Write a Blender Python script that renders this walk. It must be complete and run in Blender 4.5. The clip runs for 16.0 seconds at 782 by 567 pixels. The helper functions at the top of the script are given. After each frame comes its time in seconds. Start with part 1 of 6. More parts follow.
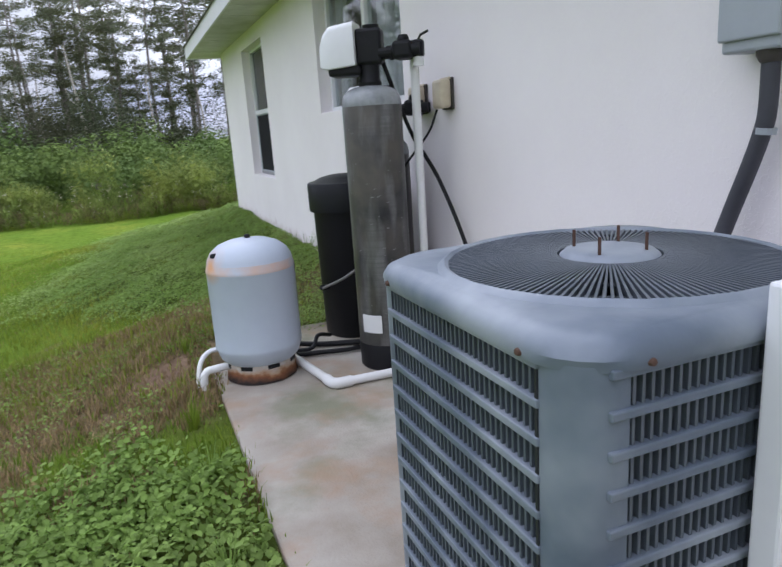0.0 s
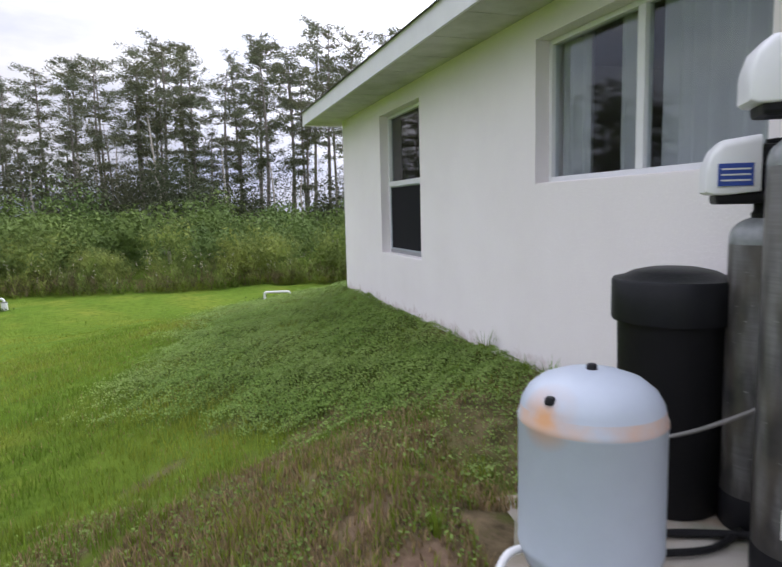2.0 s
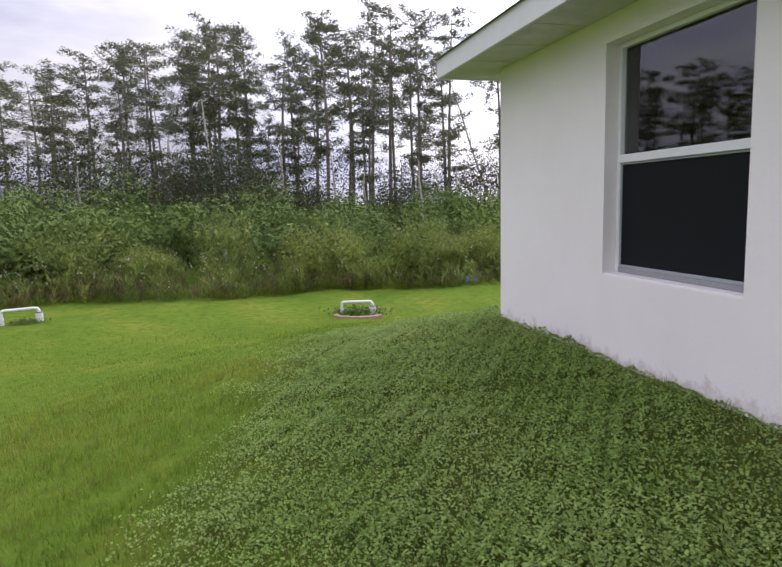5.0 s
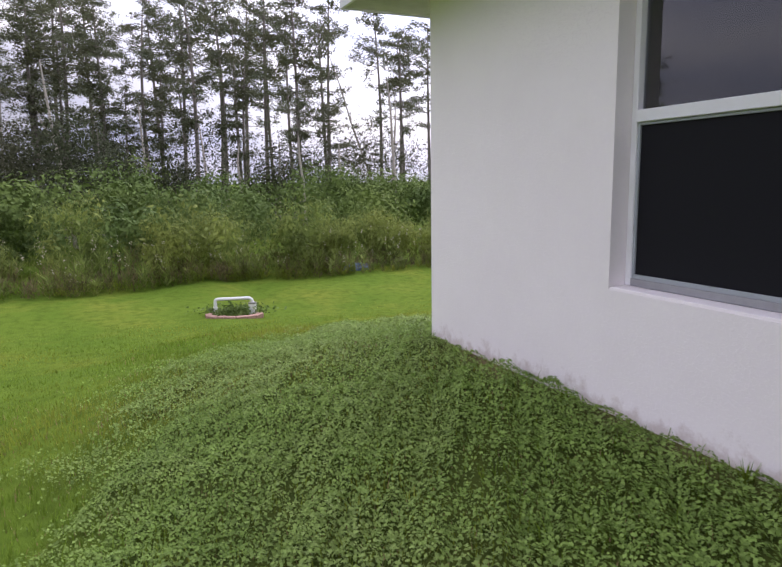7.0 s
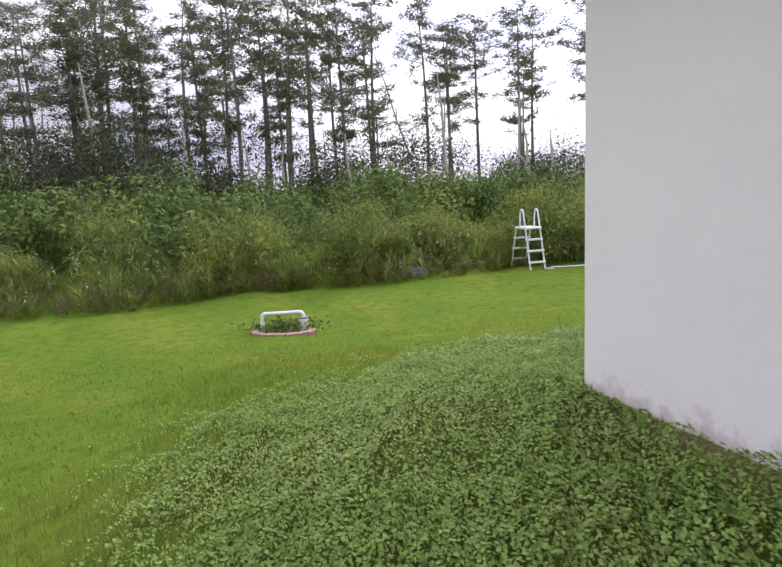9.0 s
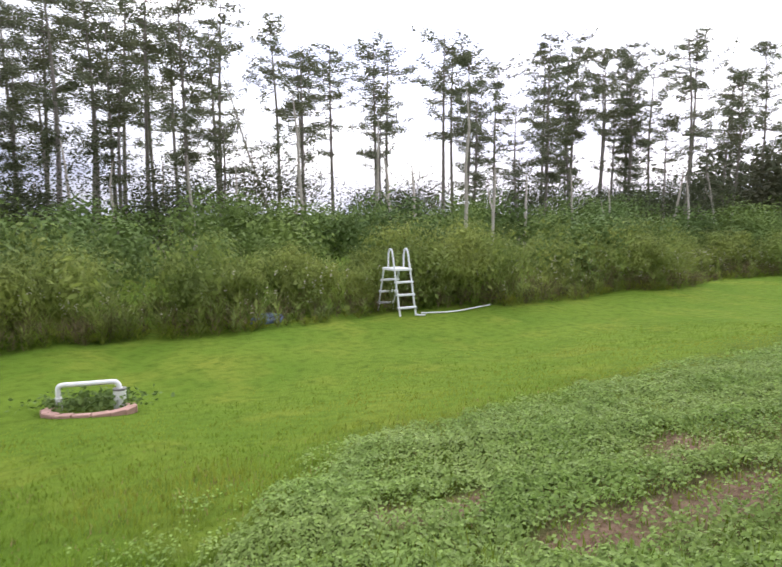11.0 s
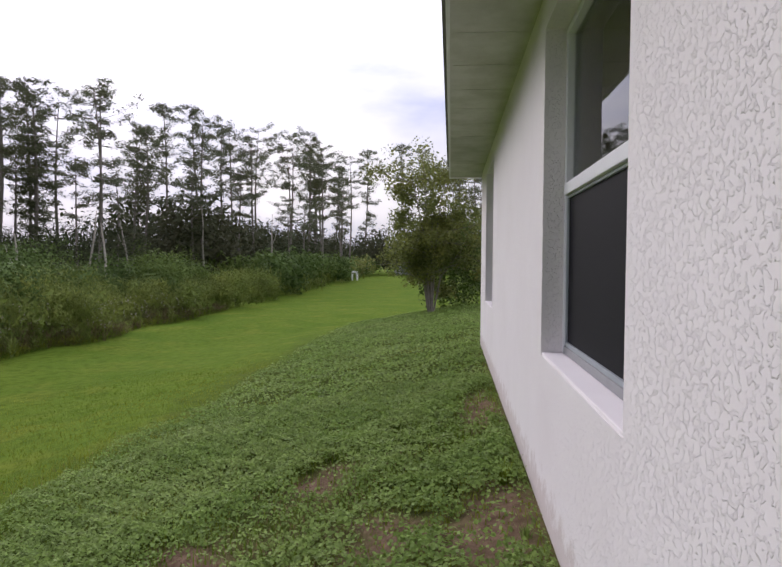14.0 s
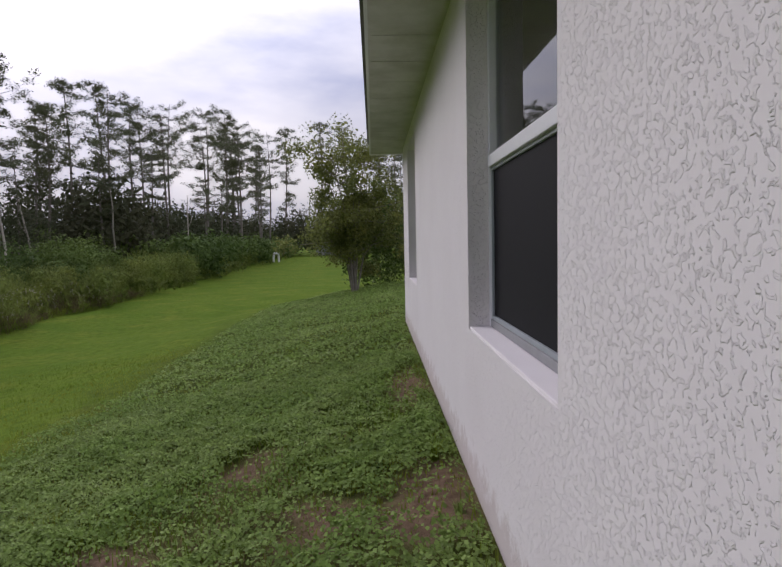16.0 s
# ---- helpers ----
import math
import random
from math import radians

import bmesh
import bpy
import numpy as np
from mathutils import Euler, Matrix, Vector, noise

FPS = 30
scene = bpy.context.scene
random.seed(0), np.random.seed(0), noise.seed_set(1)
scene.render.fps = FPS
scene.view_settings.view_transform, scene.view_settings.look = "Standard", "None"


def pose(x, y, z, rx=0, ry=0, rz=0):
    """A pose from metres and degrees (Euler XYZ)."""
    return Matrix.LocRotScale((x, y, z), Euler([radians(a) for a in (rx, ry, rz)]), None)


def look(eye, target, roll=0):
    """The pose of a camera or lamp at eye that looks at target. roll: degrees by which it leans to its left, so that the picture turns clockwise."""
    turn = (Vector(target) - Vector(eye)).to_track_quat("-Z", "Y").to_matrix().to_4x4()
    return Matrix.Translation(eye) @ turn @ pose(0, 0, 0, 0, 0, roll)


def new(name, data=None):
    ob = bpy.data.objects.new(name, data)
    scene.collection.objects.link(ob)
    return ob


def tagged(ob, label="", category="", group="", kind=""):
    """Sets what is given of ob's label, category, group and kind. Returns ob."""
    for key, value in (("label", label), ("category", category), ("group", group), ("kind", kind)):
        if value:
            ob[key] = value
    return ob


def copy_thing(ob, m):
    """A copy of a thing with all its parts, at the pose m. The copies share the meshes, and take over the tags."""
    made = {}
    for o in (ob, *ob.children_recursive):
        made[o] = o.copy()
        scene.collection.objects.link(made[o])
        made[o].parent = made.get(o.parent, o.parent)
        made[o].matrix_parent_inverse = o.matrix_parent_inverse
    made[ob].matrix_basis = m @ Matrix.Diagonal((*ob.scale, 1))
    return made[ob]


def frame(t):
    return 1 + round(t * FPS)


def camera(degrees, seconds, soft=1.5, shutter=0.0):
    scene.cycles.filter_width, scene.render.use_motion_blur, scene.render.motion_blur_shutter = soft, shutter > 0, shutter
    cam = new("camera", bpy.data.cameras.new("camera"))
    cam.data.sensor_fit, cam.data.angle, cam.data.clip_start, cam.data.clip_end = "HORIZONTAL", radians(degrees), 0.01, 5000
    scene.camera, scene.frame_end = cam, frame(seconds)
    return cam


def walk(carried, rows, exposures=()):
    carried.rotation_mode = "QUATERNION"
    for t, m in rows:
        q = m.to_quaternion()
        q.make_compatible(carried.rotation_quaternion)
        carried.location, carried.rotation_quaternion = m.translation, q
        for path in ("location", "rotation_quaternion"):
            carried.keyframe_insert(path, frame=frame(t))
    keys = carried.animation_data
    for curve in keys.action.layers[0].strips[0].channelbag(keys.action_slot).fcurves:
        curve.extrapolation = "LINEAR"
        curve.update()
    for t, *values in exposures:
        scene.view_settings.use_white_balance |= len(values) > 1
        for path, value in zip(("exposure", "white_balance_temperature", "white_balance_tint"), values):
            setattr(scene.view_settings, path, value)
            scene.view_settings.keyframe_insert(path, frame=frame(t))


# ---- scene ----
PATH = [
    (0, (-1.604, -10.713, 1.198), (-0.895, -8.905, 0.722), -3.8),
    (0.5, (-1.853, -10.524, 1.209), (-0.839, -8.847, 0.806), -1.2),
    (1, (-2.005, -10.152, 1.211), (-0.913, -8.516, 0.847), 0.2),
    (1.5, (-2.18, -9.636, 1.219), (-1.359, -7.841, 0.902), -0.8),
    (2, (-2.274, -9.071, 1.2), (-1.659, -7.182, 0.969), -1.3),
    (2.5, (-2.283, -8.374, 1.238), (-1.851, -6.431, 1.044), -2.7),
    (3, (-2.383, -7.896, 1.211), (-1.971, -5.946, 1.044), -2.2),
    (3.2, (-2.379, -7.676, 1.218), (-1.967, -5.726, 1.052), -2.6),
    (5.3, (-2.605, -5.588, 1.218), (-2.084, -3.676, 0.953), -0.6),
    (5.5, (-2.593, -5.427, 1.213), (-2.031, -3.527, 0.938), -0.4),
    (6, (-2.508, -5.0, 1.222), (-1.846, -3.136, 0.927), -0.4),
    (6.5, (-2.349, -4.444, 1.197), (-1.584, -2.622, 0.889), -0.6),
    (7, (-2.24, -4.093, 1.212), (-1.405, -2.303, 0.895), -0.9),
    (7.5, (-2.123, -3.627, 1.176), (-1.289, -1.836, 0.865), -0.8),
    (8, (-2.029, -3.252, 1.139), (-1.239, -1.443, 0.822), -0.9),
    (8.2, (-2.017, -3.139, 1.133), (-1.258, -1.317, 0.814), -1.1),
    (10.3, (-1.568, -1.0, 1.075), (-0.869, 0.854, 0.808), -3.2),
    (10.5, (-1.426, -0.756, 1.074), (-0.599, 1.047, 0.818), -2.1),
    (11, (-1.273, -0.484, 1.104), (-0.134, 1.146, 0.888), -0.1),
    (11.5, (-1.153, -0.065, 1.113), (0.262, 1.337, 0.929), 0.9),
    (12, (-1.02, 0.083, 1.176), (0.629, 1.204, 1.019), 0.9),
    (12.5, (-0.685, 0.332, 1.117), (1.156, 1.107, 1.004), 1.5),
    (13, (-0.512, 0.369, 1.135), (1.425, 0.859, 1.046), 1.1),
    (13.5, (-0.492, 0.427, 1.16), (1.483, 0.734, 1.089), 0.1),
    (14, (-0.477, 0.442, 1.158), (1.513, 0.628, 1.091), 0.4),
    (14.5, (-0.439, 0.447, 1.152), (1.558, 0.523, 1.085), 0.5),
    (15, (-0.405, 0.447, 1.149), (1.594, 0.445, 1.075), 0.4),
    (15.5, (-0.381, 0.449, 1.145), (1.616, 0.41, 1.048), -0.2),
    (16, (-0.378, 0.456, 1.144), (1.617, 0.402, 1.011), -1.1),
]
cam = camera(63.0, 16.0, shutter=0.18)
EXPOSURE = [(0, 0.38, 6150, 14), (3, 0.18, 6500, 18), (8, 0.1, 6420, 24), (10.3, 0.38, 6600, 15), (12.3, 0.3, 6600, 15), (13.3, -0.18, 6600, 16), (14.2, -0.58, 6550, 20), (16, -0.9, 6500, 20)]
walk(cam, [(t, look(e, g, r)) for t, e, g, r in PATH], EXPOSURE)

# ---- world, sun ----
world = bpy.data.worlds.new("world")
scene.world = world
world.use_nodes = True
wn, wl = world.node_tree.nodes, world.node_tree.links
wn.clear()
SUN_AZ, SUN_EL = radians(52), radians(25)  # from +y towards +x
sky = wn.new("ShaderNodeTexSky")
sky.sky_type = "NISHITA"
sky.sun_disc = False
sky.sun_elevation, sky.sun_rotation = SUN_EL, SUN_AZ
sky.dust_density = 3.0
tco = wn.new("ShaderNodeTexCoord")
wmap = wn.new("ShaderNodeMapping")
wmap.inputs["Scale"].default_value = (1.0, 1.0, 3.2)
cl = wn.new("ShaderNodeTexNoise")
cl.inputs["Scale"].default_value, cl.inputs["Detail"].default_value, cl.inputs["Roughness"].default_value = 2.1, 6, 0.55
ramp = wn.new("ShaderNodeValToRGB")
ramp.color_ramp.elements[0].position, ramp.color_ramp.elements[0].color = 0.36, (4.5, 5.0, 6.6, 1)
ramp.color_ramp.elements[1].position, ramp.color_ramp.elements[1].color = 0.62, (8.6, 8.8, 9.2, 1)
# the veil of cloud glows round the hidden sun
geo = wn.new("ShaderNodeVectorMath")
geo.operation = "DOT_PRODUCT"
geo.inputs[1].default_value = (math.sin(SUN_AZ) * math.cos(SUN_EL), math.cos(SUN_AZ) * math.cos(SUN_EL), math.sin(SUN_EL))
glow = wn.new("ShaderNodeMapRange")
glow.inputs["From Min"].default_value, glow.inputs["From Max"].default_value = 0.55, 1.0
glow.inputs["To Min"].default_value, glow.inputs["To Max"].default_value = 0.95, 2.5
# an overcast sky is brightest overhead
split = wn.new("ShaderNodeSeparateXYZ")
rise = wn.new("ShaderNodeMapRange")
rise.inputs["From Max"].default_value = 0.9
rise.inputs["To Min"].default_value, rise.inputs["To Max"].default_value = 0.72, 2.4
both = wn.new("ShaderNodeMath")
both.operation = "MULTIPLY"
boost = wn.new("ShaderNodeVectorMath")
boost.operation = "SCALE"
wmix = wn.new("ShaderNodeMix")
wmix.data_type = "RGBA"
wmix.inputs[0].default_value = 0.93
wbg = wn.new("ShaderNodeBackground")
wbg.inputs["Strength"].default_value = 0.1
wout = wn.new("ShaderNodeOutputWorld")
wl.new(tco.outputs["Generated"], wmap.inputs["Vector"])
wl.new(wmap.outputs["Vector"], cl.inputs["Vector"])
wl.new(cl.outputs["Fac"], ramp.inputs["Fac"])
wl.new(tco.outputs["Generated"], geo.inputs[0])
wl.new(geo.outputs["Value"], glow.inputs["Value"])
wl.new(ramp.outputs["Color"], boost.inputs[0])
wl.new(tco.outputs["Generated"], split.inputs[0])
wl.new(split.outputs["Z"], rise.inputs["Value"])
wl.new(glow.outputs["Result"], both.inputs[0])
wl.new(rise.outputs["Result"], both.inputs[1])
wl.new(both.outputs["Value"], boost.inputs["Scale"])
wl.new(sky.outputs["Color"], wmix.inputs[6])
wl.new(boost.outputs["Vector"], wmix.inputs[7])
wl.new(wmix.outputs[2], wbg.inputs["Color"])
wl.new(wbg.outputs["Background"], wout.inputs["Surface"])
sun = new("sun", bpy.data.lights.new("sun", "SUN"))
sun.data.energy, sun.data.angle, sun.data.color = 1.4, radians(25), (1.0, 0.96, 0.9)
sun.matrix_world = look((0, 0, 30), (-math.sin(SUN_AZ) * math.cos(SUN_EL), -math.cos(SUN_AZ) * math.cos(SUN_EL), 30 - math.sin(SUN_EL)))


# ---- materials ----
def material(name, base, rough=0.7, metal=0.0, dark=None, scale=8.0, fine=60.0, bump=0.2, bump_scale=None, amount=0.5,
             island=0.0, thin=0.0, second=None, second_scale=0.7, specular=0.5, coords="Object"):
    """A surface with grain at two scales: base towards dark by noise, and a slow drift towards second."""
    m = bpy.data.materials.new(name)
    m.use_nodes = True
    n, l = m.node_tree.nodes, m.node_tree.links
    p = n["Principled BSDF"]
    p.inputs["Roughness"].default_value, p.inputs["Metallic"].default_value = rough, metal
    p.inputs["Specular IOR Level"].default_value = specular
    dark = dark or tuple(c * 0.55 for c in base)
    co = n.new("ShaderNodeTexCoord")
    n1 = n.new("ShaderNodeTexNoise")
    n1.inputs["Scale"].default_value, n1.inputs["Detail"].default_value, n1.inputs["Roughness"].default_value = scale, 6, 0.62
    l.new(co.outputs[coords], n1.inputs["Vector"])
    r1 = n.new("ShaderNodeMapRange")
    r1.inputs["From Min"].default_value, r1.inputs["From Max"].default_value = 0.38, 0.72
    r1.inputs["To Max"].default_value = amount
    l.new(n1.outputs["Fac"], r1.inputs["Value"])
    mx = n.new("ShaderNodeMix")
    mx.data_type = "RGBA"
    mx.inputs[6].default_value, mx.inputs[7].default_value = (*base, 1), (*dark, 1)
    l.new(r1.outputs["Result"], mx.inputs[0])
    out = mx.outputs[2]
    if second:
        n2 = n.new("ShaderNodeTexNoise")
        n2.inputs["Scale"].default_value, n2.inputs["Detail"].default_value = second_scale, 4
        l.new(co.outputs[coords], n2.inputs["Vector"])
        r2 = n.new("ShaderNodeMapRange")
        r2.inputs["From Min"].default_value, r2.inputs["From Max"].default_value = 0.42, 0.66
        l.new(n2.outputs["Fac"], r2.inputs["Value"])
        m2 = n.new("ShaderNodeMix")
        m2.data_type = "RGBA"
        m2.inputs[7].default_value = (*second, 1)
        l.new(r2.outputs["Result"], m2.inputs[0])
        l.new(out, m2.inputs[6])
        out = m2.outputs[2]
    if island:
        g = n.new("ShaderNodeNewGeometry")
        hv = n.new("ShaderNodeHueSaturation")
        rr = n.new("ShaderNodeMapRange")
        rr.inputs["To Min"].default_value, rr.inputs["To Max"].default_value = 1 - island, 1 + island
        l.new(g.outputs["Random Per Island"], rr.inputs["Value"])
        l.new(rr.outputs["Result"], hv.inputs["Value"])
        l.new(out, hv.inputs["Color"])
        out = hv.outputs["Color"]
    l.new(out, p.inputs["Base Color"])
    if bump:
        nb = n.new("ShaderNodeTexNoise")
        nb.inputs["Scale"].default_value, nb.inputs["Detail"].default_value = bump_scale or fine, 4
        l.new(co.outputs[coords], nb.inputs["Vector"])
        b = n.new("ShaderNodeBump")
        b.inputs["Strength"].default_value, b.inputs["Distance"].default_value = bump, 0.01
        l.new(nb.outputs["Fac"], b.inputs["Height"])
        l.new(b.outputs["Normal"], p.inputs["Normal"])
    if thin:
        t = n.new("ShaderNodeBsdfTranslucent")
        ms = n.new("ShaderNodeMixShader")
        ms.inputs[0].default_value = thin
        l.new(out, t.inputs["Color"])
        l.new(p.outputs["BSDF"], ms.inputs[1])
        l.new(t.outputs["BSDF"], ms.inputs[2])
        l.new(ms.outputs["Shader"], n["Material Output"].inputs["Surface"])
    return m


SPLASH_Z = 0.09


def stucco_material(name, relief):
    m = material(name, (0.9, 0.85, 0.855), 0.9, dark=(0.83, 0.775, 0.775), scale=1.3, amount=0.55, bump=0, coords="Object")
    n, l = m.node_tree.nodes, m.node_tree.links
    p = n["Principled BSDF"]
    co = n.new("ShaderNodeTexCoord")
    a = n.new("ShaderNodeTexNoise")
    a.inputs["Scale"].default_value, a.inputs["Detail"].default_value, a.inputs["Roughness"].default_value = 62, 3, 0.55
    a.inputs["Distortion"].default_value = 0.6
    l.new(co.outputs["Object"], a.inputs["Vector"])
    ra = n.new("ShaderNodeMapRange")
    ra.interpolation_type = "SMOOTHSTEP"
    ra.inputs["From Min"].default_value, ra.inputs["From Max"].default_value = 0.54, 0.588
    l.new(a.outputs["Fac"], ra.inputs["Value"])
    # the trowelled coat is worn smooth in places
    w = n.new("ShaderNodeTexNoise")
    w.inputs["Scale"].default_value = 5.5
    l.new(co.outputs["Object"], w.inputs["Vector"])
    rw = n.new("ShaderNodeMapRange")
    rw.inputs["From Min"].default_value, rw.inputs["From Max"].default_value = 0.4, 0.6
    rw.inputs["To Min"].default_value = 0.6
    l.new(w.outputs["Fac"], rw.inputs["Value"])
    mu = n.new("ShaderNodeMath")
    mu.operation = "MULTIPLY"
    l.new(ra.outputs["Result"], mu.inputs[0])
    l.new(rw.outputs["Result"], mu.inputs[1])
    f = n.new("ShaderNodeTexNoise")
    f.inputs["Scale"].default_value, f.inputs["Detail"].default_value = 160, 3
    l.new(co.outputs["Object"], f.inputs["Vector"])
    ad = n.new("ShaderNodeMath")
    ad.operation = "MULTIPLY_ADD"
    ad.inputs[1].default_value = 0.06
    l.new(f.outputs["Fac"], ad.inputs[0])
    l.new(mu.outputs["Value"], ad.inputs[2])
    b = n.new("ShaderNodeBump")
    b.inputs["Strength"].default_value, b.inputs["Distance"].default_value = relief, 0.0038
    l.new(ad.outputs["Value"], b.inputs["Height"])
    l.new(b.outputs["Normal"], p.inputs["Normal"])
    # soil splashed up in blots from the pad
    src = p.inputs["Base Color"].links[0].from_socket
    sep, ns, ad2, mr, mx = n.new("ShaderNodeSeparateXYZ"), n.new("ShaderNodeTexNoise"), n.new("ShaderNodeMath"), n.new("ShaderNodeMapRange"), n.new("ShaderNodeMix")
    geo = n.new("ShaderNodeNewGeometry")
    l.new(geo.outputs["Position"], sep.inputs[0])
    l.new(geo.outputs["Position"], ns.inputs["Vector"])
    ns.inputs["Scale"].default_value, ns.inputs["Detail"].default_value, ns.inputs["Roughness"].default_value = 9, 8, 0.7
    ad2.operation = "MULTIPLY_ADD"
    ad2.inputs[1].default_value = -0.55
    l.new(ns.outputs["Fac"], ad2.inputs[0])
    l.new(sep.outputs["Z"], ad2.inputs[2])
    mr.inputs["From Min"].default_value, mr.inputs["From Max"].default_value, mr.inputs["To Max"].default_value = SPLASH_Z - 0.21, SPLASH_Z - 0.30, 0.4
    l.new(ad2.outputs["Value"], mr.inputs["Value"])
    mx.data_type = "RGBA"
    mx.inputs[7].default_value = (0.42, 0.3, 0.25, 1)
    l.new(mr.outputs["Result"], mx.inputs[0])
    l.new(src, mx.inputs[6])
    l.new(mx.outputs[2], p.inputs["Base Color"])
    return m


def fibre_material():
    """Resin-soaked winding: fine hoops, worn pale in tall streaks, brown where it has weathered."""
    m = material("fibreglass_wrap", (0.056, 0.054, 0.051), 0.34, dark=(0.011, 0.011, 0.012), scale=6, amount=0.95, second=(0.085, 0.075, 0.06), second_scale=5, bump=0)
    n, l = m.node_tree.nodes, m.node_tree.links
    p = n["Principled BSDF"]
    src = p.inputs["Base Color"].links[0].from_socket
    co = n.new("ShaderNodeTexCoord")
    facs = []
    for scl, lo, hi in (((4, 4, 120), 0.36, 0.74), ((11, 11, 2.6), 0.46, 0.64)):
        mp, t, r = n.new("ShaderNodeMapping"), n.new("ShaderNodeTexNoise"), n.new("ShaderNodeMapRange")
        mp.inputs["Scale"].default_value = scl
        t.inputs["Scale"].default_value, t.inputs["Detail"].default_value = 1.0, 4
        r.inputs["From Min"].default_value, r.inputs["From Max"].default_value = lo, hi
        l.new(co.outputs["Object"], mp.inputs["Vector"])
        l.new(mp.outputs["Vector"], t.inputs["Vector"])
        l.new(t.outputs["Fac"], r.inputs["Value"])
        facs.append(r.outputs["Result"])
    mu, mx, b = n.new("ShaderNodeMath"), n.new("ShaderNodeMix"), n.new("ShaderNodeBump")
    soft = n.new("ShaderNodeMapRange")
    soft.inputs["To Min"].default_value = 0.6
    l.new(facs[0], soft.inputs["Value"])
    mu.operation = "MULTIPLY"
    l.new(soft.outputs["Result"], mu.inputs[0])
    l.new(facs[1], mu.inputs[1])
    mx.data_type = "RGBA"
    mx.inputs[7].default_value = (0.17, 0.168, 0.165, 1)
    l.new(mu.outputs["Value"], mx.inputs[0])
    l.new(src, mx.inputs[6])
    l.new(mx.outputs[2], p.inputs["Base Color"])
    b.inputs["Strength"].default_value, b.inputs["Distance"].default_value = 0.12, 0.002
    l.new(facs[0], b.inputs["Height"])
    l.new(b.outputs["Normal"], p.inputs["Normal"])
    return m


def pad_material():
    """Weathered concrete with green algae and warm rust-water stains."""
    m = material("concrete", (0.37, 0.325, 0.27), 0.8, dark=(0.22, 0.175, 0.125), scale=3.5, amount=0.8, second=(0.45, 0.42, 0.37), second_scale=1.6, bump=0.35, bump_scale=90)
    n, l = m.node_tree.nodes, m.node_tree.links
    p = n["Principled BSDF"]
    co = n.new("ShaderNodeTexCoord")
    for tone, scl, off, most in (((0.17, 0.185, 0.105), 2.1, 3.0, 0.7), ((0.36, 0.22, 0.13), 3.1, 9.0, 0.5)):
        src = p.inputs["Base Color"].links[0].from_socket
        mp, t, r, mx = n.new("ShaderNodeMapping"), n.new("ShaderNodeTexNoise"), n.new("ShaderNodeMapRange"), n.new("ShaderNodeMix")
        mp.inputs["Location"].default_value = (off, off, 0)
        l.new(co.outputs["Object"], mp.inputs["Vector"])
        l.new(mp.outputs["Vector"], t.inputs["Vector"])
        t.inputs["Scale"].default_value, t.inputs["Detail"].default_value, t.inputs["Roughness"].default_value = scl, 6, 0.6
        r.inputs["From Min"].default_value, r.inputs["From Max"].default_value, r.inputs["To Max"].default_value = 0.5, 0.66, most
        l.new(t.outputs["Fac"], r.inputs["Value"])
        mx.data_type = "RGBA"
        mx.inputs[7].default_value = (*tone, 1)
        l.new(r.outputs["Result"], mx.inputs[0])
        l.new(src, mx.inputs[6])
        l.new(mx.outputs[2], p.inputs["Base Color"])
    return m


def glass_material(name, tint):
    m = bpy.data.materials.new(name)
    m.use_nodes = True
    n, l = m.node_tree.nodes, m.node_tree.links
    n.remove(n["Principled BSDF"])
    tr, gl, mx, fr = (n.new("ShaderNode" + k) for k in ("BsdfTransparent", "BsdfGlossy", "MixShader", "Fresnel"))
    tr.inputs["Color"].default_value = (*tint, 1)
    gl.inputs["Roughness"].default_value = 0.01
    fr.inputs["IOR"].default_value = 2.1
    l.new(fr.outputs["Fac"], mx.inputs[0])
    l.new(tr.outputs["BSDF"], mx.inputs[1])
    l.new(gl.outputs["BSDF"], mx.inputs[2])
    l.new(mx.outputs["Shader"], n["Material Output"].inputs["Surface"])
    return m


def clear_glass_material():
    """Clean float glass: clear seen straight on, glossier at a slant, the same from both sides."""
    m = bpy.data.materials.new("clear_window_glass")
    m.use_nodes = True
    n, l = m.node_tree.nodes, m.node_tree.links
    n.remove(n["Principled BSDF"])
    tr, gl, mx = (n.new("ShaderNode" + k) for k in ("BsdfTransparent", "BsdfGlossy", "MixShader"))
    tr.inputs["Color"].default_value = (0.84, 0.87, 0.88, 1)
    gl.inputs["Roughness"].default_value = 0.01
    lw, pw, ma = n.new("ShaderNodeLayerWeight"), n.new("ShaderNodeMath"), n.new("ShaderNodeMath")
    pw.operation, pw.inputs[1].default_value = "POWER", 4.0
    ma.operation, ma.inputs[1].default_value, ma.inputs[2].default_value = "MULTIPLY_ADD", 0.7, 0.04
    l.new(lw.outputs["Facing"], pw.inputs[0])
    l.new(pw.outputs["Value"], ma.inputs[0])
    l.new(ma.outputs["Value"], mx.inputs[0])
    l.new(tr.outputs["BSDF"], mx.inputs[1])
    l.new(gl.outputs["BSDF"], mx.inputs[2])
    l.new(mx.outputs["Shader"], n["Material Output"].inputs["Surface"])
    return m


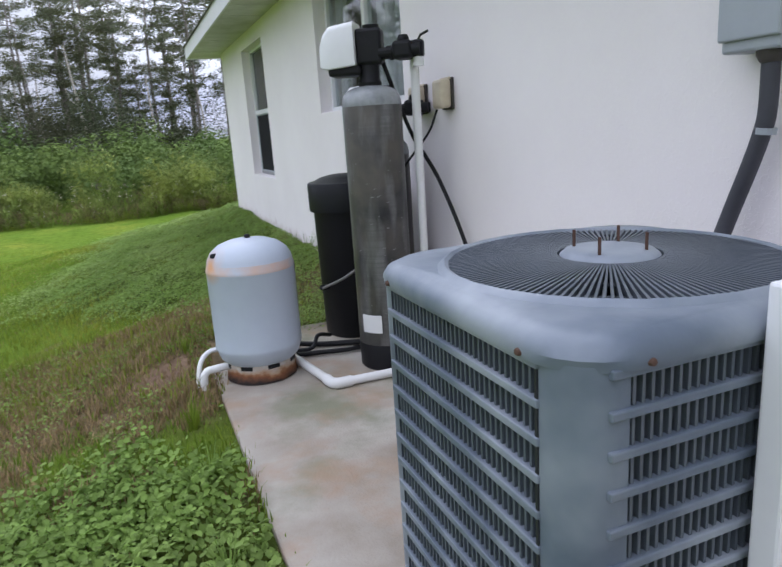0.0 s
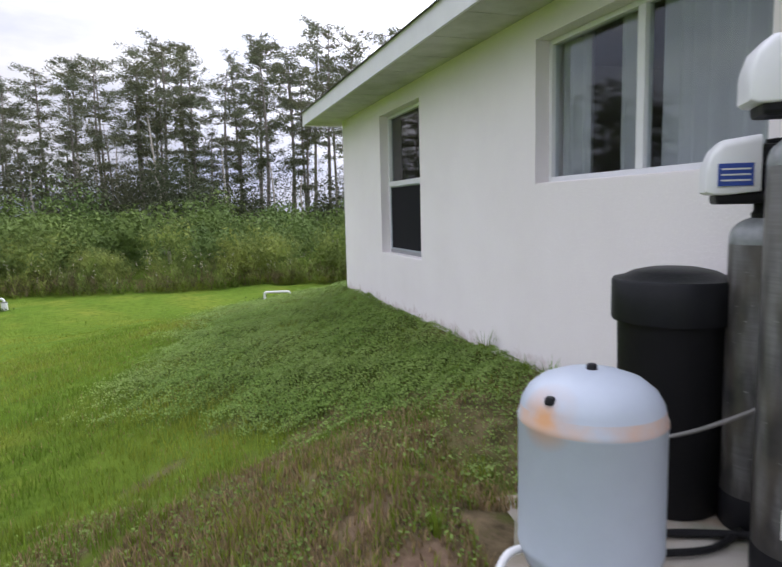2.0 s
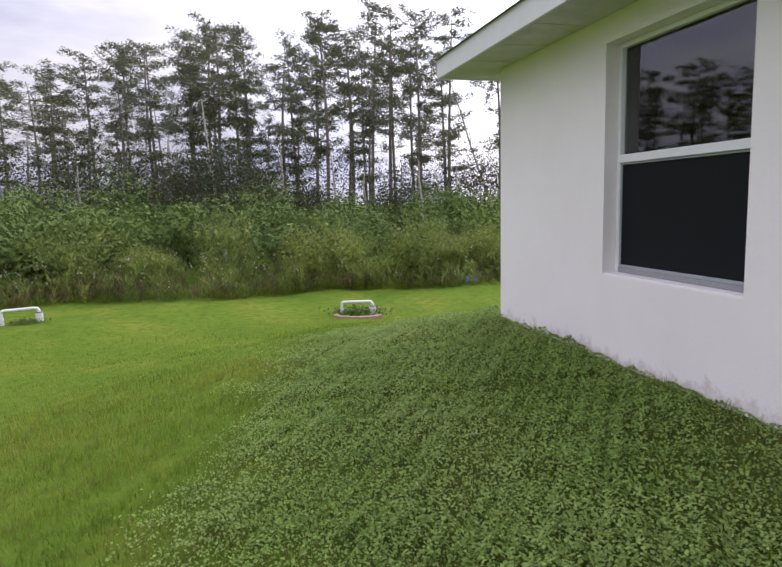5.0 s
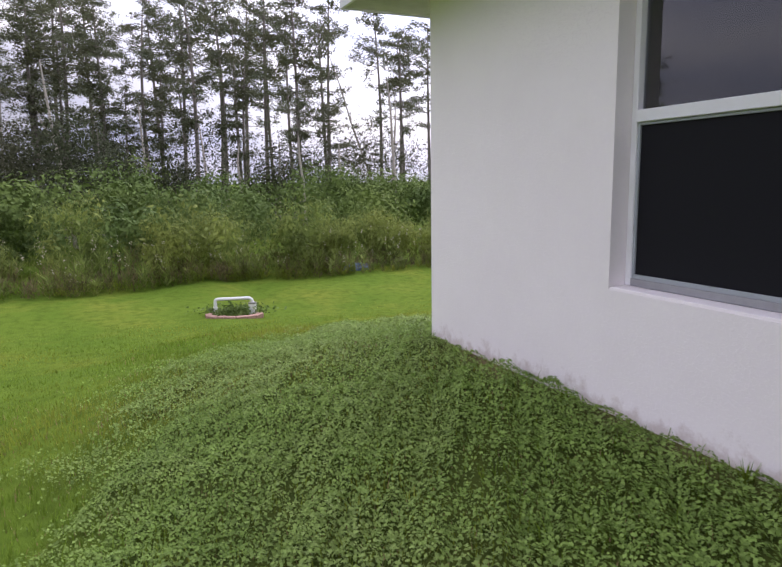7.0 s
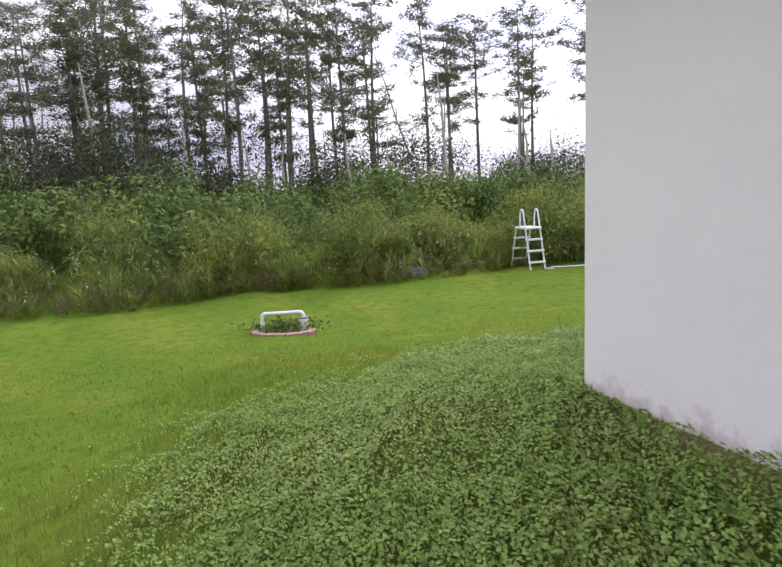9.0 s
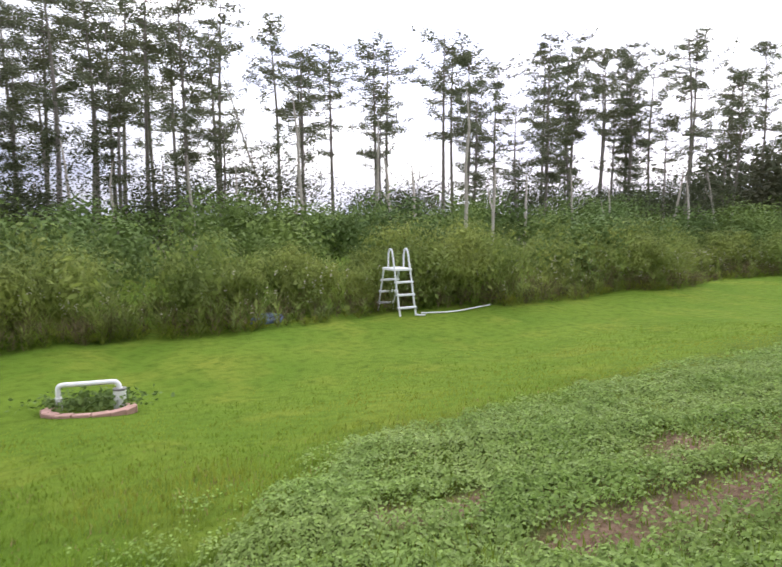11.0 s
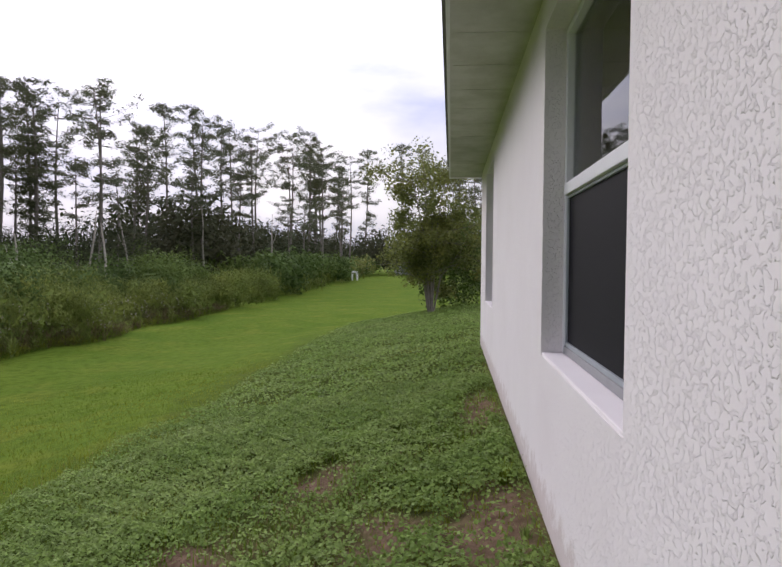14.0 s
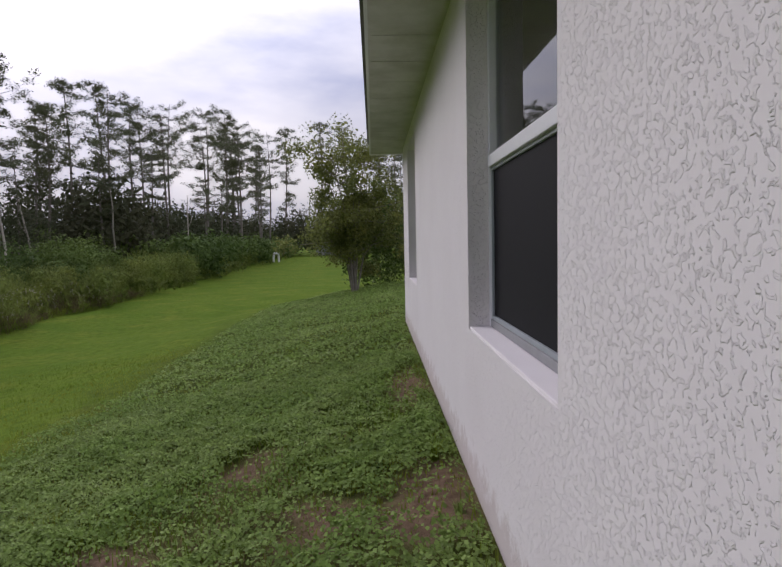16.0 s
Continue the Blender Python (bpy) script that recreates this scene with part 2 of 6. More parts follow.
def ground_material():
    """Soil and short turf; the mesh carries where turf is dry and where soil lies bare."""
    m = bpy.data.materials.new("lawn")
    m.use_nodes = True
    n, l = m.node_tree.nodes, m.node_tree.links
    p = n["Principled BSDF"]
    p.inputs["Roughness"].default_value, p.inputs["Specular IOR Level"].default_value = 0.95, 0.03
    co = n.new("ShaderNodeTexCoord")

    def noise_mix(lo, hi, a, b, scale, detail=5):
        t = n.new("ShaderNodeTexNoise")
        t.inputs["Scale"].default_value, t.inputs["Detail"].default_value, t.inputs["Roughness"].default_value = scale, detail, 0.6
        l.new(co.outputs["Object"], t.inputs["Vector"])
        r = n.new("ShaderNodeMapRange")
        r.inputs["From Min"].default_value, r.inputs["From Max"].default_value = lo, hi
        l.new(t.outputs["Fac"], r.inputs["Value"])
        return mix(r.outputs["Result"], a, b)

    def mix(fac, a, b):
        x = n.new("ShaderNodeMix")
        x.data_type = "RGBA"
        l.new(fac, x.inputs[0])
        for slot, v in ((6, a), (7, b)):
            if isinstance(v, tuple):
                x.inputs[slot].default_value = (*v, 1)
            else:
                l.new(v, x.inputs[slot])
        return x.outputs[2]

    def attr(key):
        a = n.new("ShaderNodeAttribute")
        a.attribute_name = key
        return a.outputs["Fac"]

    green = noise_mix(0.35, 0.68, (0.1, 0.172, 0.02), (0.14, 0.205, 0.026), 0.45)
    green = noise_mix(0.5, 0.72, green, (0.185, 0.22, 0.032), 0.7, 8)
    green = noise_mix(0.45, 0.75, green, (0.07, 0.115, 0.013), 6.0, 8)
    soil = noise_mix(0.35, 0.7, (0.26, 0.175, 0.12), (0.13, 0.085, 0.055), 14.0, 8)
    dry = noise_mix(0.35, 0.65, (0.27, 0.2, 0.12), (0.1, 0.08, 0.045), 9.0, 8)
    dry = noise_mix(0.5, 0.66, dry, (0.1, 0.13, 0.025), 2.6, 6)
    # Litter under the weeds, coloured darker to carry the shade between leaves.
    litter = noise_mix(0.35, 0.7, (0.06, 0.085, 0.02), (0.1, 0.125, 0.025), 8.0, 6)
    green = mix(attr("weedy"), green, litter)
    out = mix(attr("dry"), green, dry)
    out = mix(attr("bare"), out, soil)
    l.new(out, p.inputs["Base Color"])
    t = n.new("ShaderNodeTexNoise")
    t.inputs["Scale"].default_value, t.inputs["Detail"].default_value, t.inputs["Roughness"].default_value = 30, 6, 0.7
    l.new(co.outputs["Object"], t.inputs["Vector"])
    b = n.new("ShaderNodeBump")
    b.inputs["Strength"].default_value, b.inputs["Distance"].default_value = 0.9, 0.03
    l.new(t.outputs["Fac"], b.inputs["Height"])
    l.new(b.outputs["Normal"], p.inputs["Normal"])
    return m


STUCCO = stucco_material("stucco", 0.42)
REAR_STUCCO = stucco_material("knockdown_stucco", 1.0)
TRIM = material("white_trim_paint", (0.74, 0.74, 0.75), 0.6, scale=5, amount=0.12, bump=0.08)
SOFFIT = material("soffit_paint", (0.6, 0.585, 0.55), 0.8, dark=(0.36, 0.36, 0.29), scale=3.2, amount=0.7, bump=0.15)
VINYL = material("white_vinyl", (0.8, 0.8, 0.82), 0.35, scale=12, amount=0.08, bump=0)
SHINGLE = material("roof_shingle", (0.16, 0.15, 0.14), 0.95, scale=20, bump=0.5)
CONCRETE = pad_material()
PVC = material("pvc", (0.78, 0.78, 0.77), 0.4, dark=(0.6, 0.58, 0.52), scale=6, amount=0.3, bump=0)
TANK = material("tank_enamel", (0.47, 0.52, 0.60), 0.42, dark=(0.41, 0.46, 0.53), scale=9, amount=0.4, bump=0.05)
RUST = material("rusted_steel", (0.13, 0.055, 0.025), 0.8, dark=(0.02, 0.01, 0.008), scale=7, amount=1.0, second=(0.42, 0.3, 0.2), second_scale=9, bump=0.4)
BLACK = material("black_plastic", (0.014, 0.014, 0.016), 0.5, scale=8, amount=0.3, bump=0.12, bump_scale=35, specular=0.2)
LID = material("grey_plastic_lid", (0.015, 0.0155, 0.018), 0.45, scale=8, amount=0.5, bump=0.1, specular=0.2)
FIBRE = fibre_material()
SHOULDER = material("bare_fibreglass", (0.3, 0.315, 0.325), 0.22, dark=(0.13, 0.14, 0.15), scale=14, amount=0.6, bump=0.15)
SCUFF = material("scuffed_winding", (0.24, 0.24, 0.235), 0.6, scale=30, amount=0.5, bump=0)
PAPER = material("white_label", (0.74, 0.74, 0.74), 0.6, scale=10, amount=0.1, bump=0)
BLUE = material("blue_print", (0.03, 0.07, 0.34), 0.5, scale=30, amount=0.1, bump=0)
CABLE = material("black_rubber", (0.016, 0.016, 0.017), 0.5, scale=30, amount=0.3, bump=0.1, specular=0.2)
GREYCABLE = material("grey_cable", (0.2, 0.19, 0.18), 0.6, scale=30, amount=0.3, bump=0.1)
CONDUIT = material("dark_flexible_conduit", (0.05, 0.05, 0.062), 0.55, scale=30, amount=0.3, bump=0.1)
BEIGE = material("aged_cover_plastic", (0.66, 0.58, 0.44), 0.45, dark=(0.46, 0.36, 0.23), scale=11, amount=0.7, bump=0.05)
BRONZE = material("dark_gasket", (0.06, 0.05, 0.045), 0.6, scale=20, amount=0.4, bump=0.2)
STEELGREY = material("grey_enamel_box", (0.36, 0.39, 0.42), 0.5, scale=6, amount=0.3, bump=0.05)
ACGREY = material("condenser_enamel", (0.13, 0.16, 0.205), 0.42, dark=(0.095, 0.117, 0.152), scale=5.5, amount=0.7, second=(0.29, 0.32, 0.36), second_scale=3.6, bump=0.06)
# Near-black for the coil block, fan well, motor and corner strip.
ACDARK = material("condenser_near_black", (0.018, 0.02, 0.024), 0.6, scale=20, amount=0.5, bump=0.2)
LOUVRE = material("condenser_wire_guard", (0.095, 0.112, 0.135), 0.45, scale=10, amount=0.4, bump=0.0)
RUSTBOLT = material("rusty_bolt", (0.1, 0.052, 0.036), 0.8, scale=30, amount=0.5, bump=0.3)
SCREEN = material("insect_screen", (0.014, 0.014, 0.017), 0.75, scale=500, amount=0.5, bump=0.05, specular=0.12)
CURTAIN = material("curtain_cloth", (0.6, 0.59, 0.6), 0.9, scale=4, amount=0.35, bump=0.1)
# Dark colour stands in for the lack of light in the unseen rooms.
ROOM = material("unlit_room_dark", (0.14, 0.13, 0.12), 0.9, scale=2, amount=0.3, bump=0)
GLASS = glass_material("window_glass", (0.62, 0.66, 0.68))
CLEAR = clear_glass_material()
# Bottom rails of the single-hung windows, greyer than the other rails.
SASH = material("grey_bottom_rail", (0.3, 0.3, 0.31), 0.5, scale=12, amount=0.3, bump=0)
ALU = material("aluminium_pool_ladder", (0.74, 0.75, 0.76), 0.4, scale=10, amount=0.15, bump=0)
BRICK = material("edging_brick", (0.42, 0.25, 0.2), 0.9, dark=(0.28, 0.17, 0.13), scale=12, amount=0.7, bump=0.4)
TARP = material("blue_tarp", (0.1, 0.16, 0.3), 0.5, scale=9, amount=0.6, bump=0.3)
GROUND = ground_material()
BLADE = material("grass_blade", (0.16, 0.25, 0.026), 0.6, dark=(0.11, 0.175, 0.018), scale=0.8, amount=0.8, second=(0.26, 0.28, 0.04), second_scale=0.55, bump=0, island=0.25, thin=0.4, specular=0.16)
WEED = material("broad_weed_leaf", (0.24, 0.355, 0.085), 0.6, dark=(0.14, 0.22, 0.046), scale=1.6, amount=0.7, second=(0.28, 0.375, 0.11), second_scale=0.9, bump=0, island=0.3, thin=0.35, specular=0.15)
STRAW = material("dead_grass", (0.34, 0.25, 0.13), 0.9, dark=(0.18, 0.12, 0.065), scale=6, amount=0.8, bump=0, island=0.3, thin=0.2, specular=0.1)
FENNEL = material("tall_weed_leaf", (0.19, 0.25, 0.06), 0.7, dark=(0.1, 0.13, 0.038), scale=0.9, amount=0.8, second=(0.26, 0.3, 0.072), second_scale=0.6, bump=0, island=0.22, thin=0.3, specular=0.15)
SEDGE = material("brown_sedge", (0.20, 0.16, 0.08), 0.8, dark=(0.105, 0.1, 0.05), scale=0.7, amount=0.9, bump=0, island=0.4, thin=0.3, specular=0.1)
SHRUB = material("shrub_leaf", (0.125, 0.19, 0.054), 0.6, dark=(0.055, 0.09, 0.034), scale=0.45, amount=0.9, second=(0.17, 0.235, 0.06), second_scale=0.22, bump=0, island=0.12, thin=0.16, specular=0.08)
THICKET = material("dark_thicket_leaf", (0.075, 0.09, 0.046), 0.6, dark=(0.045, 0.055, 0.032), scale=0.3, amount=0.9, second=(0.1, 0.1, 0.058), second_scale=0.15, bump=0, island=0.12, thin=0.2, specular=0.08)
PINE = material("pine_needles", (0.17, 0.19, 0.115), 0.6, dark=(0.1, 0.115, 0.075), scale=0.6, amount=0.8, second=(0.135, 0.135, 0.07), second_scale=0.4, bump=0, island=0.22, thin=0.3, specular=0.08)
BARK = material("bark", (0.25, 0.22, 0.195), 0.9, dark=(0.12, 0.105, 0.09), scale=5, amount=0.8, bump=0.6, bump_scale=20)
SNAG = material("bleached_dead_wood", (0.46, 0.42, 0.36), 0.9, dark=(0.26, 0.23, 0.19), scale=5, amount=0.7, bump=0.4, bump_scale=15)
TREELEAF = material("small_tree_leaf", (0.2, 0.235, 0.065), 0.5, dark=(0.11, 0.135, 0.04), scale=1.2, amount=0.8, second=(0.26, 0.27, 0.075), second_scale=0.9, bump=0, island=0.4, thin=0.45, specular=0.35)
FLOWER = material("seed_head", (0.55, 0.5, 0.38), 0.9, scale=8, amount=0.4, bump=0, thin=0.3)


# ---- building helpers ----
def smooth(t):
    t = np.clip(t, 0, 1)
    return t * t * (3 - 2 * t)


HOUSE_X, HOUSE_Y = 8.94, -15.0  # the house fills 0..HOUSE_X, HOUSE_Y..0


def house_gap(x, y):
    dx = np.maximum(np.maximum(-x, x - HOUSE_X), 0)
    dy = np.maximum(np.maximum(y, HOUSE_Y - y), 0)
    return np.hypot(dx, dy)


def bank_gap(x, y):
    """Distance from the raised bank, which carries on past the end of the house."""
    dx = np.maximum(np.maximum(-x, x - 18.5), 0)
    dy = np.maximum(np.maximum(y, HOUSE_Y - y), 0)
    return np.hypot(dx, dy)


def wave(x, y, k, s):
    """Cheap smooth bumps, -1 to 1."""
    return (np.sin(x * k + 1.7 * s) * np.cos(y * k * 1.13 - 0.9 * s) + np.sin(x * k * 0.53 + y * k * 0.71 + 2.1 * s)
            + np.sin(x * k * 1.9 - y * k * 1.4 + s)) / 3


def ground_z(x, y):
    x, y = np.asarray(x, float), np.asarray(y, float)
    d = bank_gap(x, y)
    d = np.maximum(d - 1.5 * (1 - smooth((y + 6.6) / 1.8)), 0)
    z = -0.03 + 0.1 * (1 - smooth(x / 1.0)) * smooth((y + 6.4) / 0.9) - 0.06 * (1 - smooth((y + 6.4) / 0.9)) - 1.15 * (1 - (1 - np.clip(d / 7.8, 0, 1)) ** 1.55) - 0.12 * smooth((d - 3.5) / 3.5) * (1 - smooth((d - 8.0) / 3.0)) - 0.14 * smooth((x - 12) / 10)
    z = z + 0.1 * np.exp(-((x + 1.42) / 0.4) ** 2 - ((y + 6.75) / 0.45) ** 2) + 0.03 * np.exp(-((x + 1.5) / 0.25) ** 2) * (1 - smooth((y + 6.6) / 0.5))
    near = smooth((d - 0.1) / 1.0)
    z = z + near * (0.03 * wave(x, y, 2.3, 1) + 0.03 * wave(x, y, 0.9, 2))
    far = smooth((np.hypot(x, y - 5) - 40) / 80)
    return z + far * 0.25


def link(name, verts, faces, mat, parent=None, label="", shade=False):
    me = bpy.data.meshes.new(name)
    me.from_pydata(verts, [], faces)
    me.materials.append(mat)
    ob = new(name, me)
    ob.parent = parent
    if shade:
        me.polygons.foreach_set("use_smooth", [True] * len(me.polygons))
    if label:
        ob["label"] = label
    return ob


def part(name, bm, mat, parent=None, label="", shade=False):
    me = bpy.data.meshes.new(name)
    bmesh.ops.recalc_face_normals(bm, faces=bm.faces)
    bm.to_mesh(me)
    bm.free()
    me.materials.append(mat)
    ob = new(name, me)
    ob.parent = parent
    if shade:
        for f in me.polygons:
            f.use_smooth = True
        me.set_sharp_from_angle(angle=radians(40))
    if label:
        ob["label"] = label
    return ob


def thing(name, x, y, z, label, category, group="", turn=0):
    ob = new(name)
    ob.matrix_basis = pose(x, y, z, 0, 0, turn)
    return tagged(ob, label, category, group)


def add_box(bm, x0, x1, y0, y1, z0, z1, bevel=0.0, m=None):
    vs = [bm.verts.new((x, y, z)) for x in (x0, x1) for y in (y0, y1) for z in (z0, z1)]
    fs = [bm.faces.new([vs[i] for i in q]) for q in ((0, 1, 3, 2), (4, 6, 7, 5), (0, 4, 5, 1), (2, 3, 7, 6), (0, 2, 6, 4), (1, 5, 7, 3))]
    if bevel:
        es = {e for f in fs for e in f.edges}
        bmesh.ops.bevel(bm, geom=list(es), offset=bevel, segments=2, affect="EDGES", profile=0.5)
    if m is not None:
        bmesh.ops.transform(bm, matrix=m, verts=bm.verts)
    return bm


def box(x0, x1, y0, y1, z0, z1, bevel=0.0):
    return add_box(bmesh.new(), x0, x1, y0, y1, z0, z1, bevel)


def lathe(profile, segments=32, wobble=0.0, seed=1):
    """A turned shape from (radius, z) pairs, closed where the radius is 0."""
    rnd = random.Random(seed)
    bm = bmesh.new()
    rings = []
    for r, z in profile:
        if r < 1e-6:
            rings.append([bm.verts.new((0, 0, z))])
        else:
            k = 1 + wobble * (rnd.random() - 0.5)
            rings.append([bm.verts.new((k * r * math.cos(a), k * r * math.sin(a), z)) for a in (2 * math.pi * i / segments for i in range(segments))])
    for a, b in zip(rings, rings[1:]):
        for i in range(segments):
            j = (i + 1) % segments
            if len(a) == 1 and len(b) > 1:
                bm.faces.new((a[0], b[i], b[j]))
            elif len(b) == 1 and len(a) > 1:
                bm.faces.new((a[i], a[j], b[0]))
            elif len(a) > 1:
                bm.faces.new((a[i], a[j], b[j], b[i]))
    return bm


def add_tube(bm, points, radius, segments=10, ends=True):
    """A round bar along points; radius may be one number or one for each point."""
    pts = [Vector(p) for p in points]
    rad = radius if isinstance(radius, (list, tuple)) else [radius] * len(pts)
    side, rings = None, []
    for i, p in enumerate(pts):
        d = (pts[min(i + 1, len(pts) - 1)] - pts[max(i - 1, 0)]).normalized()
        if side is None:
            side = d.orthogonal().normalized()
        else:
            side = side - d * side.dot(d)
            side = side.normalized() if side.length > 1e-5 else d.orthogonal().normalized()
        up = d.cross(side)
        rings.append([bm.verts.new(p + rad[i] * (math.cos(a) * side + math.sin(a) * up)) for a in (2 * math.pi * k / segments for k in range(segments))])
    for a, b in zip(rings, rings[1:]):
        for i in range(segments):
            j = (i + 1) % segments
            bm.faces.new((a[i], a[j], b[j], b[i]))
    if ends:
        bm.faces.new(rings[0][::-1])
        bm.faces.new(rings[-1])
    return bm


def tube(points, radius, segments=10):
    return add_tube(bmesh.new(), points, radius, segments)


def curve(points, steps=8):
    """A smooth line through the points (Catmull-Rom)."""
    p = [Vector(q) for q in points]
    p = [2 * p[0] - p[1]] + p + [2 * p[-1] - p[-2]]
    out = []
    for i in range(1, len(p) - 2):
        for k in range(steps):
            t = k / steps
            out.append(0.5 * (2 * p[i] + (p[i + 1] - p[i - 1]) * t + (2 * p[i - 1] - 5 * p[i] + 4 * p[i + 1] - p[i + 2]) * t * t
                              + (3 * p[i] - p[i - 1] - 3 * p[i + 1] + p[i + 2]) * t ** 3))
    return out + [p[-2]]


def rounded_square(half, radius, z, steps=6):
    pts = []
    for cx, cy, a0 in ((1, 1, 0), (-1, 1, 90), (-1, -1, 180), (1, -1, 270)):
        for k in range(steps + 1):
            a = radians(a0 + 90 * k / steps)
            pts.append(((half - radius) * cx + radius * math.cos(a), (half - radius) * cy + radius * math.sin(a), z))
    return pts


def add_loft(bm, loops, cap_first=False, cap_last=False):
    rings = [[bm.verts.new(p) for p in loop] for loop in loops]
    for a, b in zip(rings, rings[1:]):
        for i in range(len(a)):
            j = (i + 1) % len(a)
            bm.faces.new((a[i], a[j], b[j], b[i]))
    if cap_first:
        bm.faces.new(rings[0][::-1])
    if cap_last:
        bm.faces.new(rings[-1])
    return bm


def leaf_arrays(centre, along, across, fold=0.25):
    """Folded diamond leaves from N x 3 arrays: the leaf's middle, half its length and half its width."""
    nrm = np.cross(along, across)
    nrm /= np.linalg.norm(nrm, axis=1, keepdims=True) + 1e-9
    lift = nrm * np.linalg.norm(across, axis=1, keepdims=True) * fold
    v = np.stack([centre - along, centre + across + lift, centre + along, centre - across + lift], axis=1).reshape(-1, 3)
    i = np.arange(len(centre))[:, None] * 4
    f = np.concatenate([i + [0, 1, 2], i + [0, 2, 3]], axis=1).reshape(-1, 3)
    return v, f


def blade_arrays(root, tip, width, bend):
    """Tapered blades in two pieces from root to tip, bowed sideways by bend."""
    up = tip - root
    side = np.cross(up, np.tile([0.0, 0, 1], (len(up), 1)) + 0.3 * bend)
    side /= np.linalg.norm(side, axis=1, keepdims=True) + 1e-9
    side *= width[:, None]
    mid = root + 0.55 * up + bend
    v = np.stack([root - side, root + side, mid + 0.7 * side, mid - 0.7 * side, tip + bend * 0.4], axis=1).reshape(-1, 3)
    i = np.arange(len(root))[:, None] * 5
    f = np.concatenate([i + [0, 1, 2], i + [0, 2, 3], i + [3, 2, 4]], axis=1).reshape(-1, 3)
    return v, f


def triangles(name, v, f, mat, parent=None):
    me = bpy.data.meshes.new(name)
    me.vertices.add(len(v))
    me.vertices.foreach_set("co", np.ascontiguousarray(v, np.float32).ravel())
    me.loops.add(len(f) * 3)
    me.loops.foreach_set("vertex_index", np.ascontiguousarray(f, np.int32).ravel())
    me.polygons.add(len(f))
    me.polygons.foreach_set("loop_start", np.arange(0, len(f) * 3, 3, dtype=np.int32))
    me.update(calc_edges=True)
    me.materials.append(mat)
    ob = new(name, me)
    ob.parent = parent
    return ob


def joined(sets):
    vs, fs, o = [], [], 0
    for v, f in sets:
        vs.append(v)
        fs.append(f + o)
        o += len(v)
    return np.concatenate(vs), np.concatenate(fs)


def unit(rng, n, up=0.0):
    v = rng.normal(size=(n, 3)) + [0, 0, up]
    return v / (np.linalg.norm(v, axis=1, keepdims=True) + 1e-9)


def random_leaves(rng, centre, length, width, up=0.6, flat=0.5):
    """Leaves that face mostly upwards; flat squeezes their tilt."""
    n = len(centre)
    normal = unit(rng, n, up)
    a = unit(rng, n)
    a[:, 2] *= flat
    a -= normal * np.sum(a * normal, axis=1, keepdims=True)
    a /= np.linalg.norm(a, axis=1, keepdims=True) + 1e-9
    b = np.cross(normal, a)
    return leaf_arrays(centre, a * np.reshape(length, (-1, 1)) / 2, b * np.reshape(width, (-1, 1)) / 2)


# ---- ground ----
def spaced(lo, hi, step, far):
    inner = np.arange(lo, hi + step / 2, step)
    out, s = [], step
    a, b = lo, hi
    left, right = [], []
    while b < far:
        s *= 1.28
        b += s
        a -= s
        left.append(a)
        right.append(b)
    return np.concatenate([left[::-1], inner, right])


BARE = [(2.62, 1.74, 0.4, 0.3), (2.61, 0.75, 0.36, 0.28), (2.55, 0.22, 0.62, 0.3), (0.7, 2.0, 0.5, 0.22), (1.0, 1.18, 0.42, 0.26),
        (1.7, 1.05, 0.7, 0.26), (4.9, 0.2, 0.7, 0.22), (-1.62, -6.7, 0.2, 0.13), (-1.55, -7.15, 0.13, 0.2), (3.6, 1.25, 0.3, 0.2)]


def bare_amount(x, y):
    b = np.zeros(np.shape(x))
    for cx, cy, rx, ry in BARE:
        r = np.hypot((x - cx) / rx, (y - cy) / ry) + 0.34 * wave(x, y, 8.0, cx) + 0.3 * wave(x, y, 23.0, cx)
        b = np.maximum(b, 1 - smooth((r - 0.62) / 0.5))
    strip = (1 - smooth((house_gap(x, y) - 0.05) / 0.1)) * (0.4 + 0.6 * wave(x, y, 3.1, 5))
    return np.clip(np.maximum(b, 0.8 * strip), 0, 1)


def dry_amount(x, y):
    r = np.hypot((x + 2.0) / 1.6, (y + 6.7) / 1.7) + 0.5 * wave(x, y, 3.5, 3) + 0.5 * wave(x, y, 9.5, 3)
    r2 = np.hypot((x + 0.9) / 1.0, (y + 5.7) / 0.8) + 0.5 * wave(x, y, 3.5, 4) + 0.5 * wave(x, y, 9.5, 4)
    r3 = np.hypot((x - 2.0) / 1.9, (y - 1.2) / 0.8) + 0.3 * wave(x, y, 3.0, 4)
    return np.maximum(np.maximum(1 - smooth((r - 0.55) / 0.5), 0.8 * (1 - smooth((r2 - 0.55) / 0.5))), 0.4 * (1 - smooth((r3 - 0.5) / 0.5)))


